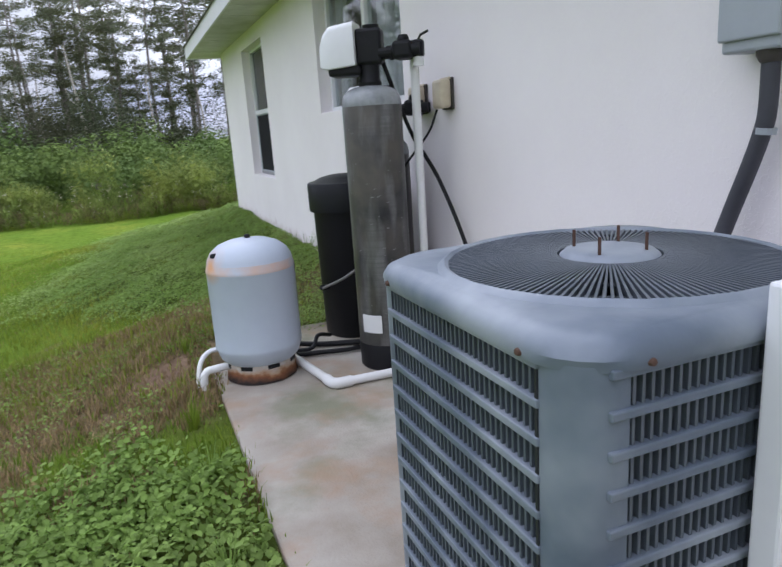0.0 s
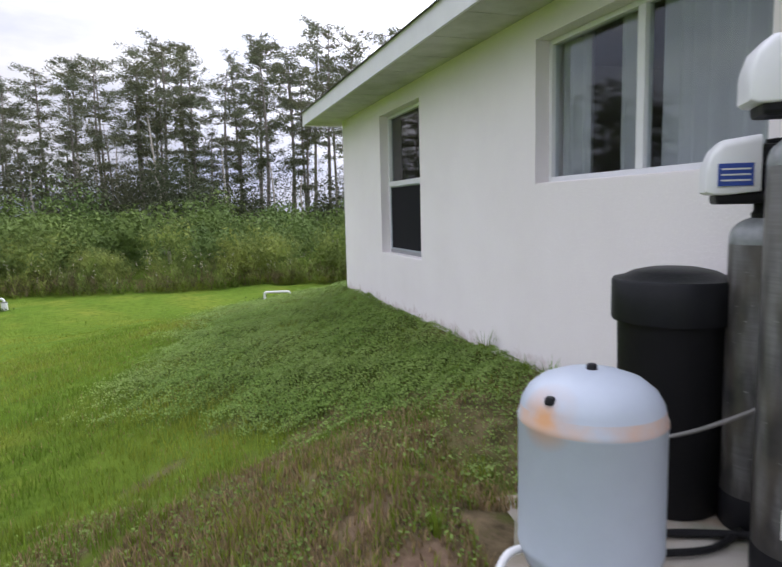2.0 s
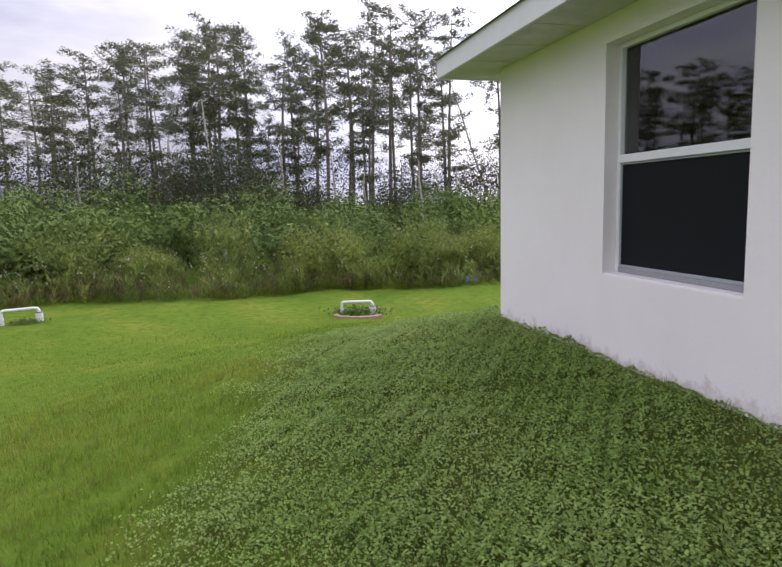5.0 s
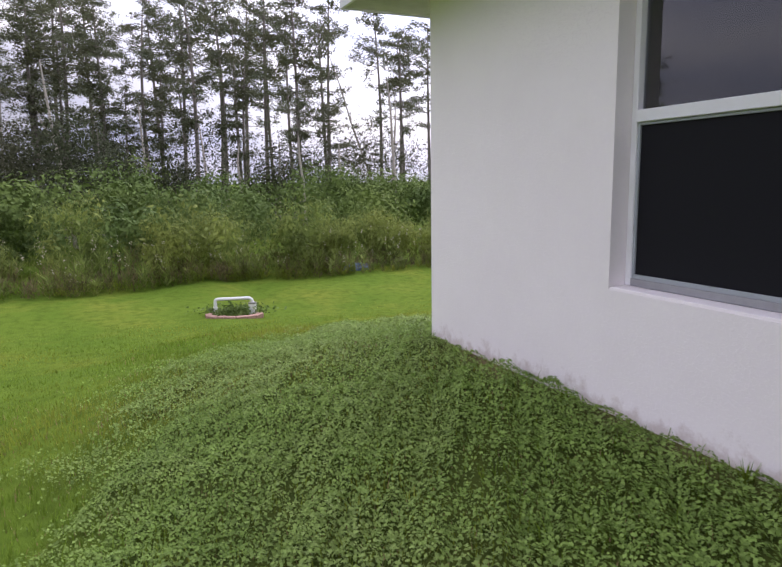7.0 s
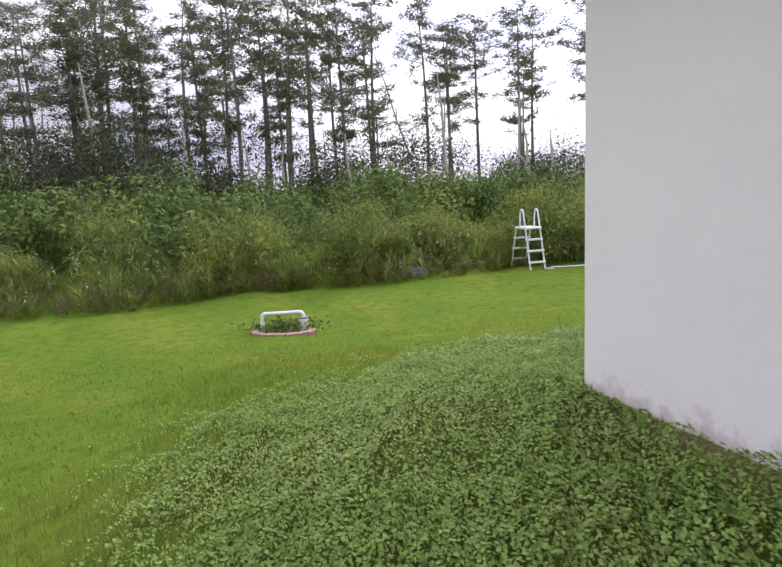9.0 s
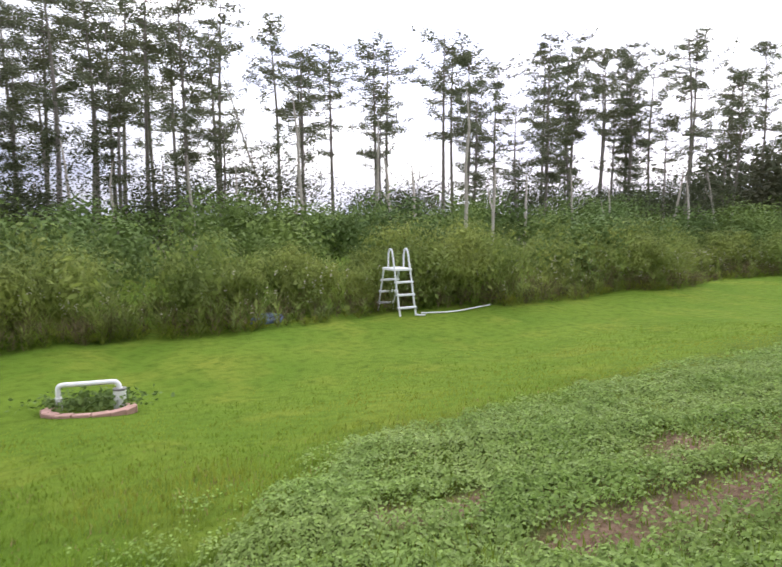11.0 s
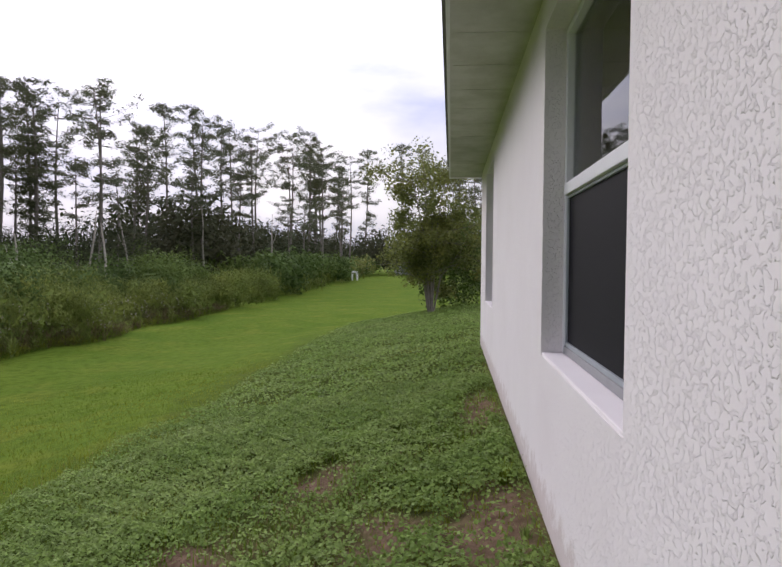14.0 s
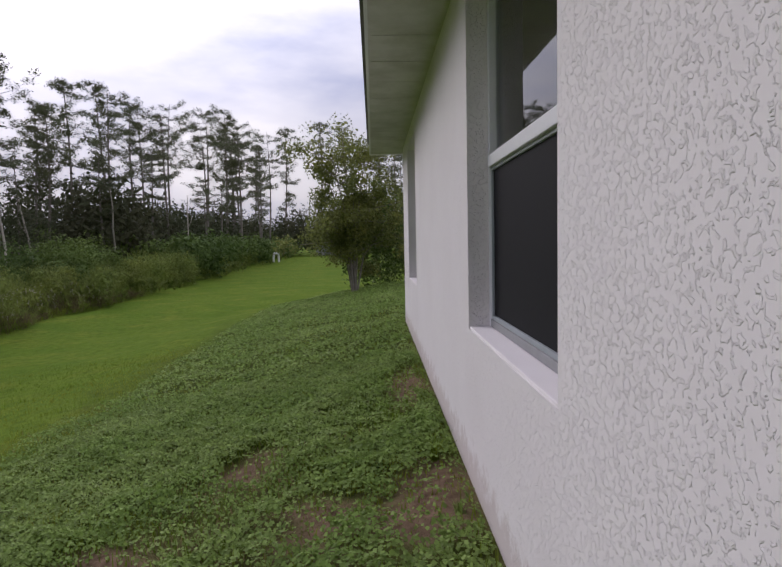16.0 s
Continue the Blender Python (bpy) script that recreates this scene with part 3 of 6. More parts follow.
def weedy(x, y):
    """How far broad-leaved weeds have taken over the turf near the house."""
    d = bank_gap(x, y) + 0.45 * wave(x, y, 1.1, 7) + 0.2 * wave(x, y, 3.3, 2)
    reach = 1.9 + 0.9 * smooth(x / 2.0) - 1.35 * (1 - smooth((y + 5.6) / 2.6))
    w = 1 - smooth((d + 0.35 * wave(x, y, 7.0, 4) + 0.2 * wave(x, y, 17.0, 8) - reach + 0.1) / (1.15 + 0.9 * smooth(x / 2.0)))
    w = np.maximum(w, 1 - smooth((np.hypot((x + 2.3) / 1.1, (y + 9.1) / 1.3) + 0.2 * wave(x, y, 3, 1) - 0.7) / 0.5))
    return w * (1 - dry_amount(x, y) * 0.6) * (1 - 0.88 * bare_amount(x, y))


def make_ground():
    xs, ys = spaced(-9, 12, 0.16, 1800), spaced(-13, 13, 0.16, 1800)
    gx, gy = np.meshgrid(xs, ys)
    v = np.stack([gx, gy, ground_z(gx, gy)], axis=-1).reshape(-1, 3)
    w, h = len(xs), len(ys)
    i = (np.arange(h - 1)[:, None] * w + np.arange(w - 1)[None, :]).ravel()
    f = np.concatenate([np.stack([i, i + 1, i + w + 1], 1), np.stack([i, i + w + 1, i + w], 1)])
    ob = triangles("ground", v, f, GROUND)
    for key, fn in (("bare", bare_amount), ("dry", dry_amount), ("weedy", weedy)):
        ob.data.attributes.new(key, "FLOAT", "POINT").data.foreach_set("value", fn(v[:, 0], v[:, 1]).astype(np.float32))
    ob.data.polygons.foreach_set("use_smooth", np.ones(len(f), bool))
    return tagged(ob, "mown lawn sloping away from the house, with dry and bare patches", "ground", kind="structure")


make_ground()

SLAB_Z = -0.045
slab = part("pavement", add_box(bmesh.new(), -1.34, -0.004, -11.9, -6.7, -0.3, SLAB_Z, 0.012), CONCRETE)
tagged(slab, "stained concrete equipment pad beside the house wall", "concrete pad", kind="structure")

# ---- house ----
SOFFIT_Z, OVER = 2.46, 0.46


def wall_mesh(length, thick, z0, z1, holes):
    """A wall along +u from 0, outer face at v = 0, inner at v = thick, cut by holes (u0, u1, z0, z1)."""
    us = sorted({0, length, *[h[0] for h in holes], *[h[1] for h in holes]})
    zs = sorted({z0, z1, *[h[2] for h in holes], *[h[3] for h in holes]})
    bm = bmesh.new()
    grid = {}

    def vert(u, v, z):
        k = (round(u, 4), round(v, 4), round(z, 4))
        if k not in grid:
            grid[k] = bm.verts.new(k)
        return grid[k]

    def open_at(u, z):
        return any(h[0] < u < h[1] and h[2] < z < h[3] for h in holes) or not (0 < u < length and z0 < z < z1)

    for a, b in zip(us, us[1:]):
        for c, d in zip(zs, zs[1:]):
            um, zm = (a + b) / 2, (c + d) / 2
            if open_at(um, zm):
                continue
            for v in (0, thick):
                bm.faces.new((vert(a, v, c), vert(b, v, c), vert(b, v, d), vert(a, v, d)))
            e = 1e-3
            for p, q, test in (((a, c), (a, d), (a - e, zm)), ((b, c), (b, d), (b + e, zm)), ((a, c), (b, c), (um, c - e)), ((a, d), (b, d), (um, d + e))):
                if open_at(*test):
                    bm.faces.new((vert(p[0], 0, p[1]), vert(q[0], 0, q[1]), vert(q[0], thick, q[1]), vert(p[0], thick, p[1])))
    return bm


THICK = 0.22
WIN_A = (1.78, 3.09, 0.68, 2.28)   # distance from the corner, then heights
WIN_B = (5.26, 7.05, 1.34, 2.28)
WIN_D = (1.19, 2.68, 0.712, 2.28)
WIN_E = (6.35, 7.75, 0.66, 2.28)
# side wall at x = 0, from the corner towards -y
bm = wall_mesh(15.0, THICK, -0.5, SOFFIT_Z, [WIN_A, WIN_B])
bmesh.ops.transform(bm, matrix=Matrix(((0, 1, 0, 0), (-1, 0, 0, 0), (0, 0, 1, 0), (0, 0, 0, 1))), verts=bm.verts)
tagged(part("wall_west", bm, STUCCO), "off-white textured stucco side wall of the house", "wall", kind="structure")
# rear wall at y = 0, from the corner towards +x
bm = wall_mesh(HOUSE_X - THICK, THICK, -0.5, SOFFIT_Z, [(h[0] - THICK, h[1] - THICK, h[2], h[3]) for h in (WIN_D, WIN_E)])
bmesh.ops.transform(bm, matrix=Matrix(((1, 0, 0, THICK), (0, -1, 0, 0), (0, 0, 1, 0), (0, 0, 0, 1))), verts=bm.verts)
tagged(part("wall_north", bm, REAR_STUCCO), "off-white knock-down stucco rear wall of the house", "wall", kind="structure")
tagged(part("wall_east", box(HOUSE_X - THICK, HOUSE_X, HOUSE_Y, -THICK, -0.5, SOFFIT_Z), STUCCO), "off-white stucco end wall of the house", "wall", kind="structure")
tagged(part("wall_south", box(THICK, HOUSE_X - THICK, HOUSE_Y, HOUSE_Y + THICK, -0.5, SOFFIT_Z), STUCCO), "off-white stucco front wall of the house", "wall", kind="structure")
# Added inside shell: unseen rooms, closed and coloured dark behind the panes.
tagged(part("floor", box(THICK, HOUSE_X - THICK, HOUSE_Y + THICK, -THICK, -0.1, 0.0), ROOM), "added floor of the unlit rooms, coloured dark", "floor", kind="structure")
tagged(part("ceiling", box(THICK, HOUSE_X - THICK, HOUSE_Y + THICK, -THICK, 2.40, SOFFIT_Z), ROOM), "added ceiling of the unlit rooms, coloured dark", "ceiling", kind="structure")
tagged(part("wall_inner", box(3.9, 4.0, HOUSE_Y + THICK, -THICK, 0.0, 2.40), ROOM), "added inner wall of the unlit rooms, coloured dark", "wall", kind="structure")
tagged(part("wall_inner", box(THICK, 3.9, -4.2, -4.1, 0.0, 2.40), ROOM), "added inner wall of the unlit rooms, coloured dark", "wall", kind="structure")


def make_roof():
    root = thing("roof", 4.5, -7.5, SOFFIT_Z, "hip roof with white fascia and mildewed soffit", "roof")
    root["kind"] = "structure"
    x0, x1, y0, y1 = -OVER, HOUSE_X + OVER, HOUSE_Y - OVER, OVER
    ox, oy = 4.5, -7.5

    def at(x, y, z):
        return (x - ox, y - oy, z)
    for a, b, c, d in ((x0, x1, 0, y1), (x0, 0, y0, 0), (HOUSE_X, x1, y0, 0), (0, HOUSE_X, y0, HOUSE_Y)):
        bm = bmesh.new()
        add_box(bm, a - ox, b - ox, c - oy, d - oy, 0.0, 0.02)
        part("soffit", bm, SOFFIT, root, "mildewed painted soffit board")
    # joints between the soffit boards
    for k in range(26):
        y = -0.35 - k * 0.6
        part("soffit_joint", box(x0 + 0.02 - ox, -0.01 - ox, y - oy, y + 0.012 - oy, -0.004, 0.0), SOFFIT, root)
    for k in range(15):
        x = 0.2 + k * 0.6
        part("soffit_joint", box(x - ox, x + 0.012 - ox, 0.01 - oy, y1 - 0.02 - oy, -0.004, 0.0), SOFFIT, root)
    t = 0.022
    for a, b, c, d in ((x0 - t, x1 + t, y1, y1 + t), (x0 - t, x0, y0, y1), (x1, x1 + t, y0, y1), (x0 - t, x1 + t, y0 - t, y0)):
        part("fascia", add_box(bmesh.new(), a - ox, b - ox, c - oy, d - oy, -0.012, 0.185, 0.003), TRIM, root, "white fascia board")
    bm = bmesh.new()
    e, rise = 0.05, 0.36
    r = (x1 - x0) / 2 + e
    lo = [bm.verts.new(at(x, y, 0.17)) for x, y in ((x0 - e, y0 - e), (x1 + e, y0 - e), (x1 + e, y1 + e), (x0 - e, y1 + e))]
    hi = [bm.verts.new(at((x0 + x1) / 2, y, 0.17 + r * rise)) for y in (y0 - e + r, y1 + e - r)]
    for q in ((lo[0], lo[1], hi[0]), (lo[1], lo[2], hi[1], hi[0]), (lo[2], lo[3], hi[1]), (lo[3], lo[0], hi[0], hi[1]), lo[::-1]):
        bm.faces.new(q)
    part("shingles", bm, SHINGLE, root, "grey asphalt shingles")


make_roof()


def make_window(name, opening, place, label, slider=False, curtain=False, recess=0.10):
    """A sash window for an opening (u0, u1, z0, z1); place maps (u, v, z), v going into the wall, to the world."""
    u0, u1, z0, z1 = opening
    root = new(name)
    root.matrix_basis = Matrix.Translation(place @ Vector((u0, 0, z0)))
    tagged(root, label, "window", kind="structure")
    m = Matrix.Translation(-(place @ Vector((u0, 0, z0)))) @ place
    w, f = u1 - u0, 0.036

    def piece(nm, a, b, c, d, e, g, mat, lab="", bevel=0.004, owner=None):
        bm = add_box(bmesh.new(), a, b, c, d, e, g, bevel)
        bmesh.ops.transform(bm, matrix=m, verts=bm.verts)
        ob = part(nm, bm, mat, owner or root, lab)
        return ob

    r0, r1 = recess, recess + 0.06
    piece("window_sill", u0 + 0.003, u1 - 0.003, 0.004, recess + 0.06, z0 - 0.02, z0 + 0.012, STUCCO, "painted masonry sill", 0.004)
    zb = z0 + 0.014
    for nm, a, b, e, g in (("jamb", u0 + 0.002, u0 + f, zb, z1 - 0.002), ("jamb", u1 - f, u1 - 0.002, zb, z1 - 0.002),
                           ("head", u0 + f, u1 - f, z1 - f, z1 - 0.002), ("bottom_rail", u0 + f, u1 - f, zb, zb + f)):
        piece(nm, a, b, r0, r1, e, g, SASH if nm == "bottom_rail" and not slider else VINYL)
    if slider:
        um = (u0 + u1) / 2
        piece("mullion", um - 0.03, um + 0.03, r0 + 0.002, r1 - 0.002, zb + f, z1 - f, VINYL, "white meeting stile")
        for a, b in ((u0 + f, um - 0.03), (um + 0.03, u1 - f)):
            pane = piece("pane", a, b, r0 + 0.03, r0 + 0.034, zb + f, z1 - f, CLEAR, bevel=0)
            pane.visible_shadow = False
    else:
        zm = (z0 + z1) / 2 + 0.012
        piece("meeting_rail", u0 + f, u1 - f, r0 - 0.008, r1 - 0.004, zm - 0.028, zm + 0.028, VINYL, "white meeting rail")
        pane = piece("pane", u0 + f, u1 - f, r0 + 0.035, r0 + 0.039, zm + 0.028, z1 - f, GLASS, bevel=0)
        pane.visible_shadow = False
        low = piece("pane", u0 + f, u1 - f, r0 + 0.045, r0 + 0.049, zb + f, zm - 0.028, GLASS, bevel=0)
        low.visible_shadow = False
        scr = piece("insect_screen", u0 + f + 0.012, u1 - f - 0.012, r0 + 0.018, r0 + 0.02, zb + f + 0.012, zm - 0.04, SCREEN, "black insect screen over the lower sash", 0)
        for a, b, e, g in ((u0 + f, u0 + f + 0.014, zb + f, zm - 0.028), (u1 - f - 0.014, u1 - f, zb + f, zm - 0.028),
                           (u0 + f + 0.014, u1 - f - 0.014, zb + f, zb + f + 0.02), (u0 + f + 0.014, u1 - f - 0.014, zm - 0.042, zm - 0.028)):
            piece("screen_frame", a, b, r0 + 0.008, r0 + 0.03, e, g, STEELGREY, "grey screen frame", 0.002, scr)
    if curtain:
        # gathered cloth hanging inside, split in the middle
        for a, b in ((u0 + 0.02, u0 + w * 0.2), (u0 + w * 0.34, u0 + w * 0.5), (u0 + w * 0.53, u1 - 0.02)):
            n = int((b - a) / 0.012)
            us = np.linspace(a, b, n)
            vs = 0.2 + 0.022 * np.sin(us * 60) + 0.01 * np.sin(us * 23)
            bm = bmesh.new()
            top = [bm.verts.new((u, v, z1 - 0.02)) for u, v in zip(us, vs)]
            bot = [bm.verts.new((u, v, z0 + 0.02)) for u, v in zip(us, vs)]
            for k in range(n - 1):
                bm.faces.new((top[k], top[k + 1], bot[k + 1], bot[k]))
            bmesh.ops.transform(bm, matrix=m, verts=bm.verts)
            part("curtain", bm, CURTAIN, root, "grey gathered curtain", True)
    return root


SIDE = Matrix(((0, 1, 0, 0), (-1, 0, 0, 0), (0, 0, 1, 0), (0, 0, 0, 1)))
REAR = Matrix(((1, 0, 0, 0), (0, -1, 0, 0), (0, 0, 1, 0), (0, 0, 0, 1)))
make_window("window_1", WIN_A, SIDE, "white single-hung window with a dark screened lower sash")
make_window("window_2", WIN_B, SIDE, "white sliding window with grey curtains behind the glass", slider=True, curtain=True)
make_window("window_3", WIN_D, REAR, "white single-hung window with a dark screened lower sash")
make_window("window_4", WIN_E, REAR, "white single-hung window near the far end of the wall")


# ---- equipment on the pad ----
def make_condenser():
    cx, cy, half, top = -0.748, -9.722, 0.362, 0.925
    root = thing("air_conditioner", cx, cy, SLAB_Z, "weathered grey air conditioning condenser on the concrete pad", "air conditioner")
    h = top - SLAB_Z
    part("base_pan", add_loft(bmesh.new(), [rounded_square(half + 0.005, 0.12, 0), rounded_square(half + 0.005, 0.12, 0.05)], True, True), ACGREY, root)
    part("coil", add_loft(bmesh.new(), [rounded_square(half - 0.035, 0.1, 0.05), rounded_square(half - 0.035, 0.1, h - 0.05)], True, True), ACDARK, root, "near-black coil block behind the guards")
    # corner posts
    for sx, sy in ((-1, -1), (1, -1), (1, 1), (-1, 1)):
        path = [(sx * half, sy * (half - 0.09)), (sx * half, sy * (half - 0.075))]
        for i in range(1, 6):
            a = radians(90 * i / 6)
            path.append((sx * (half - 0.075 + 0.075 * math.cos(a)), sy * (half - 0.075 + 0.075 * math.sin(a))))
        path += [(sx * (half - 0.075), sy * half), (sx * (half - 0.09), sy * half)]
        bm = bmesh.new()
        outer = [[bm.verts.new((x, y, z)) for x, y in path] for z in (0.05, h - 0.05)]
        for i in range(len(path) - 1):
            bm.faces.new((outer[0][i], outer[0][i + 1], outer[1][i + 1], outer[1][i]))
        part("corner_post", bm, ACGREY, root, "", True)
    # wire and bar guards on each side
    zs = [0.06 + i * (h - 0.125) / 14 for i in range(15)]
    for side in range(4):
        turn = Matrix.Rotation(radians(90 * side), 4, "Z")
        lo, hi = -half + 0.085, half - 0.092
        if side == 0:
            lo = -half + 0.065
        guard = bmesh.new()
        n = int((hi - lo) / 0.0165)
        for i in range(n + 1):
            x = lo + (hi - lo) * i / n
            add_box(guard, x - 0.0028, x + 0.0028, -half + 0.002, -half + 0.014, 0.055, h - 0.05)
        bmesh.ops.transform(guard, matrix=turn, verts=guard.verts)
        tagged(part("louvre_guard", guard, LOUVRE, root, "vertical louvre slats"), kind="stuff")
        for z in zs:
            bm = add_box(bmesh.new(), lo - 0.01, hi + 0.01, -half - 0.006, -half + 0.012, z - 0.0075, z + 0.0075, 0.003)
            bmesh.ops.transform(bm, matrix=turn, verts=bm.verts)
            part("guard_rail", bm, ACGREY, root)
    # Raised near-black strip carries the shade of the groove in its colour.
    part("seam", box(-half - 0.003, -half + 0.004, -half + 0.084, -half + 0.09, 0.05, h - 0.06), ACDARK, root, "near-black strip standing in for the gap beside the corner panel")
    # pressed top with the fan opening
    def square(hh, rr, z):
        return rounded_square(hh, rr, z)
    def circle(r, z):
        out = []
        for cxx, cyy, a0 in ((1, 1, 0), (-1, 1, 90), (-1, -1, 180), (1, -1, 270)):
            for k in range(7):
                a = radians(a0 + 90 * k / 7 + 90 / 14)
                out.append((r * math.cos(a), r * math.sin(a), z))
        return out
    loops = [square(half + 0.012, 0.12, h - 0.062), square(half + 0.015, 0.122, h - 0.045), square(half + 0.007, 0.125, h - 0.026), square(half - 0.012, 0.128, h - 0.014),
             circle(min(0.368, half - 0.02), h - 0.01), circle(0.334, h - 0.002), circle(0.327, h), circle(0.317, h - 0.006), circle(0.311, h - 0.03), circle(0.311, h - 0.05)]
    part("top_panel", add_loft(bmesh.new(), loops), ACGREY, root, "pressed grey metal top with worn paint", True)
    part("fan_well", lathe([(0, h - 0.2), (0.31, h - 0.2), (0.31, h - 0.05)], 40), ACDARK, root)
    # fan guard: fine radial wires, rings and a centre cap with studs
    wires = bmesh.new()
    for i in range(150):
        a = 2 * math.pi * i / 150
        c, s = math.cos(a), math.sin(a)
        m = Matrix.Rotation(a, 4, "Z")
        vs = [m @ Vector(p) for p in ((0.1, -0.0018, h + 0.004), (0.1, 0.0018, h + 0.004), (0.319, 0.0026, h - 0.004), (0.319, -0.0026, h - 0.004),
                                      (0.1, -0.0018, h - 0.022), (0.1, 0.0018, h - 0.022), (0.319, 0.0026, h - 0.03), (0.319, -0.0026, h - 0.03))]
        vs = [wires.verts.new(p) for p in vs]
        for q in ((0, 1, 2, 3), (4, 7, 6, 5), (0, 4, 5, 1), (3, 2, 6, 7), (0, 3, 7, 4), (1, 5, 6, 2)):
            wires.faces.new([vs[j] for j in q])
    tagged(part("fan_guard", wires, LOUVRE, root, "fine radial wires over the fan"), kind="stuff")
    for r in (0.2, 0.28):
        ring = [(r * math.cos(2 * math.pi * i / 40), r * math.sin(2 * math.pi * i / 40), h - 0.012) for i in range(41)]
        part("guard_ring", tube(ring, 0.003, 5), LOUVRE, root)
    cap = part("cap", lathe([(0, h + 0.016), (0.06, h + 0.015), (0.086, h + 0.011), (0.096, h + 0.002), (0.096, h - 0.014), (0, h - 0.014)], 32), ACGREY, root, "round pressed cap over the fan motor", True)
    for a in (35, 125, 215, 305):
        x, y = 0.07 * math.cos(radians(a)), 0.07 * math.sin(radians(a))
        part("stud", tube([(x, y, h + 0.01), (x, y, h + 0.047)], 0.0035, 6), RUSTBOLT, cap, "rusty threaded stud")
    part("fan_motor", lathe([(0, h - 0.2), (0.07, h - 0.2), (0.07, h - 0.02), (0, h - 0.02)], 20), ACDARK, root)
    for side in range(4):
        for t in (-0.25, 0.25):
            bm = lathe([(0, 0.007), (0.005, 0.006), (0.007, 0), (0, 0)], 8)
            bmesh.ops.transform(bm, matrix=Matrix.Rotation(radians(90 * side), 4, "Z") @ pose(t, -half - 0.013, h - 0.052, 90), verts=bm.verts)
            part("bolt", bm, RUSTBOLT, root)
    part("badge", add_box(bmesh.new(), 0.16, 0.2, -half - 0.018, -half - 0.013, h - 0.055, h - 0.035, 0.002), PAPER, root, "small pale badge")


make_condenser()


def ring_material():
    """Enamel at the top of the ring, eaten by rust towards its foot, where water stands."""
    m = material("corroded_ring", (0.55, 0.53, 0.5), 0.7, dark=(0.4, 0.3, 0.2), scale=14, amount=0.9, bump=0.4)
    n, l = m.node_tree.nodes, m.node_tree.links
    p = n["Principled BSDF"]
    src = p.inputs["Base Color"].links[0].from_socket
    co, sep, ns = n.new("ShaderNodeTexCoord"), n.new("ShaderNodeSeparateXYZ"), n.new("ShaderNodeTexNoise")
    l.new(co.outputs["Object"], sep.inputs[0])
    l.new(co.outputs["Object"], ns.inputs["Vector"])
    ns.inputs["Scale"].default_value, ns.inputs["Detail"].default_value = 16, 6
    h = n.new("ShaderNodeMath")
    h.operation = "MULTIPLY_ADD"
    h.inputs[1].default_value = 0.09
    l.new(ns.outputs["Fac"], h.inputs[0])
    l.new(sep.outputs["Z"], h.inputs[2])
    r = n.new("ShaderNodeValToRGB")
    e = r.color_ramp.elements
    e[0].position, e[0].color = 0.3, (0.018, 0.011, 0.009, 1)
    e[1].position, e[1].color = 0.5, (0.2, 0.075, 0.028, 1)
    k = e.new(0.62)
    k.color = (0.42, 0.24, 0.12, 1)
    s = n.new("ShaderNodeMapRange")
    s.inputs["From Min"].default_value, s.inputs["From Max"].default_value = 0.0, 0.18
    l.new(h.outputs["Value"], s.inputs["Value"])
    l.new(s.outputs["Result"], r.inputs["Fac"])
    w = n.new("ShaderNodeMapRange")
    w.inputs["From Min"].default_value, w.inputs["From Max"].default_value = 0.55, 0.72
    l.new(s.outputs["Result"], w.inputs["Value"])
    mx = n.new("ShaderNodeMix")
    mx.data_type = "RGBA"
    l.new(w.outputs["Result"], mx.inputs[0])
    l.new(r.outputs["Color"], mx.inputs[6])
    l.new(src, mx.inputs[7])
    l.new(mx.outputs[2], p.inputs["Base Color"])
    return m


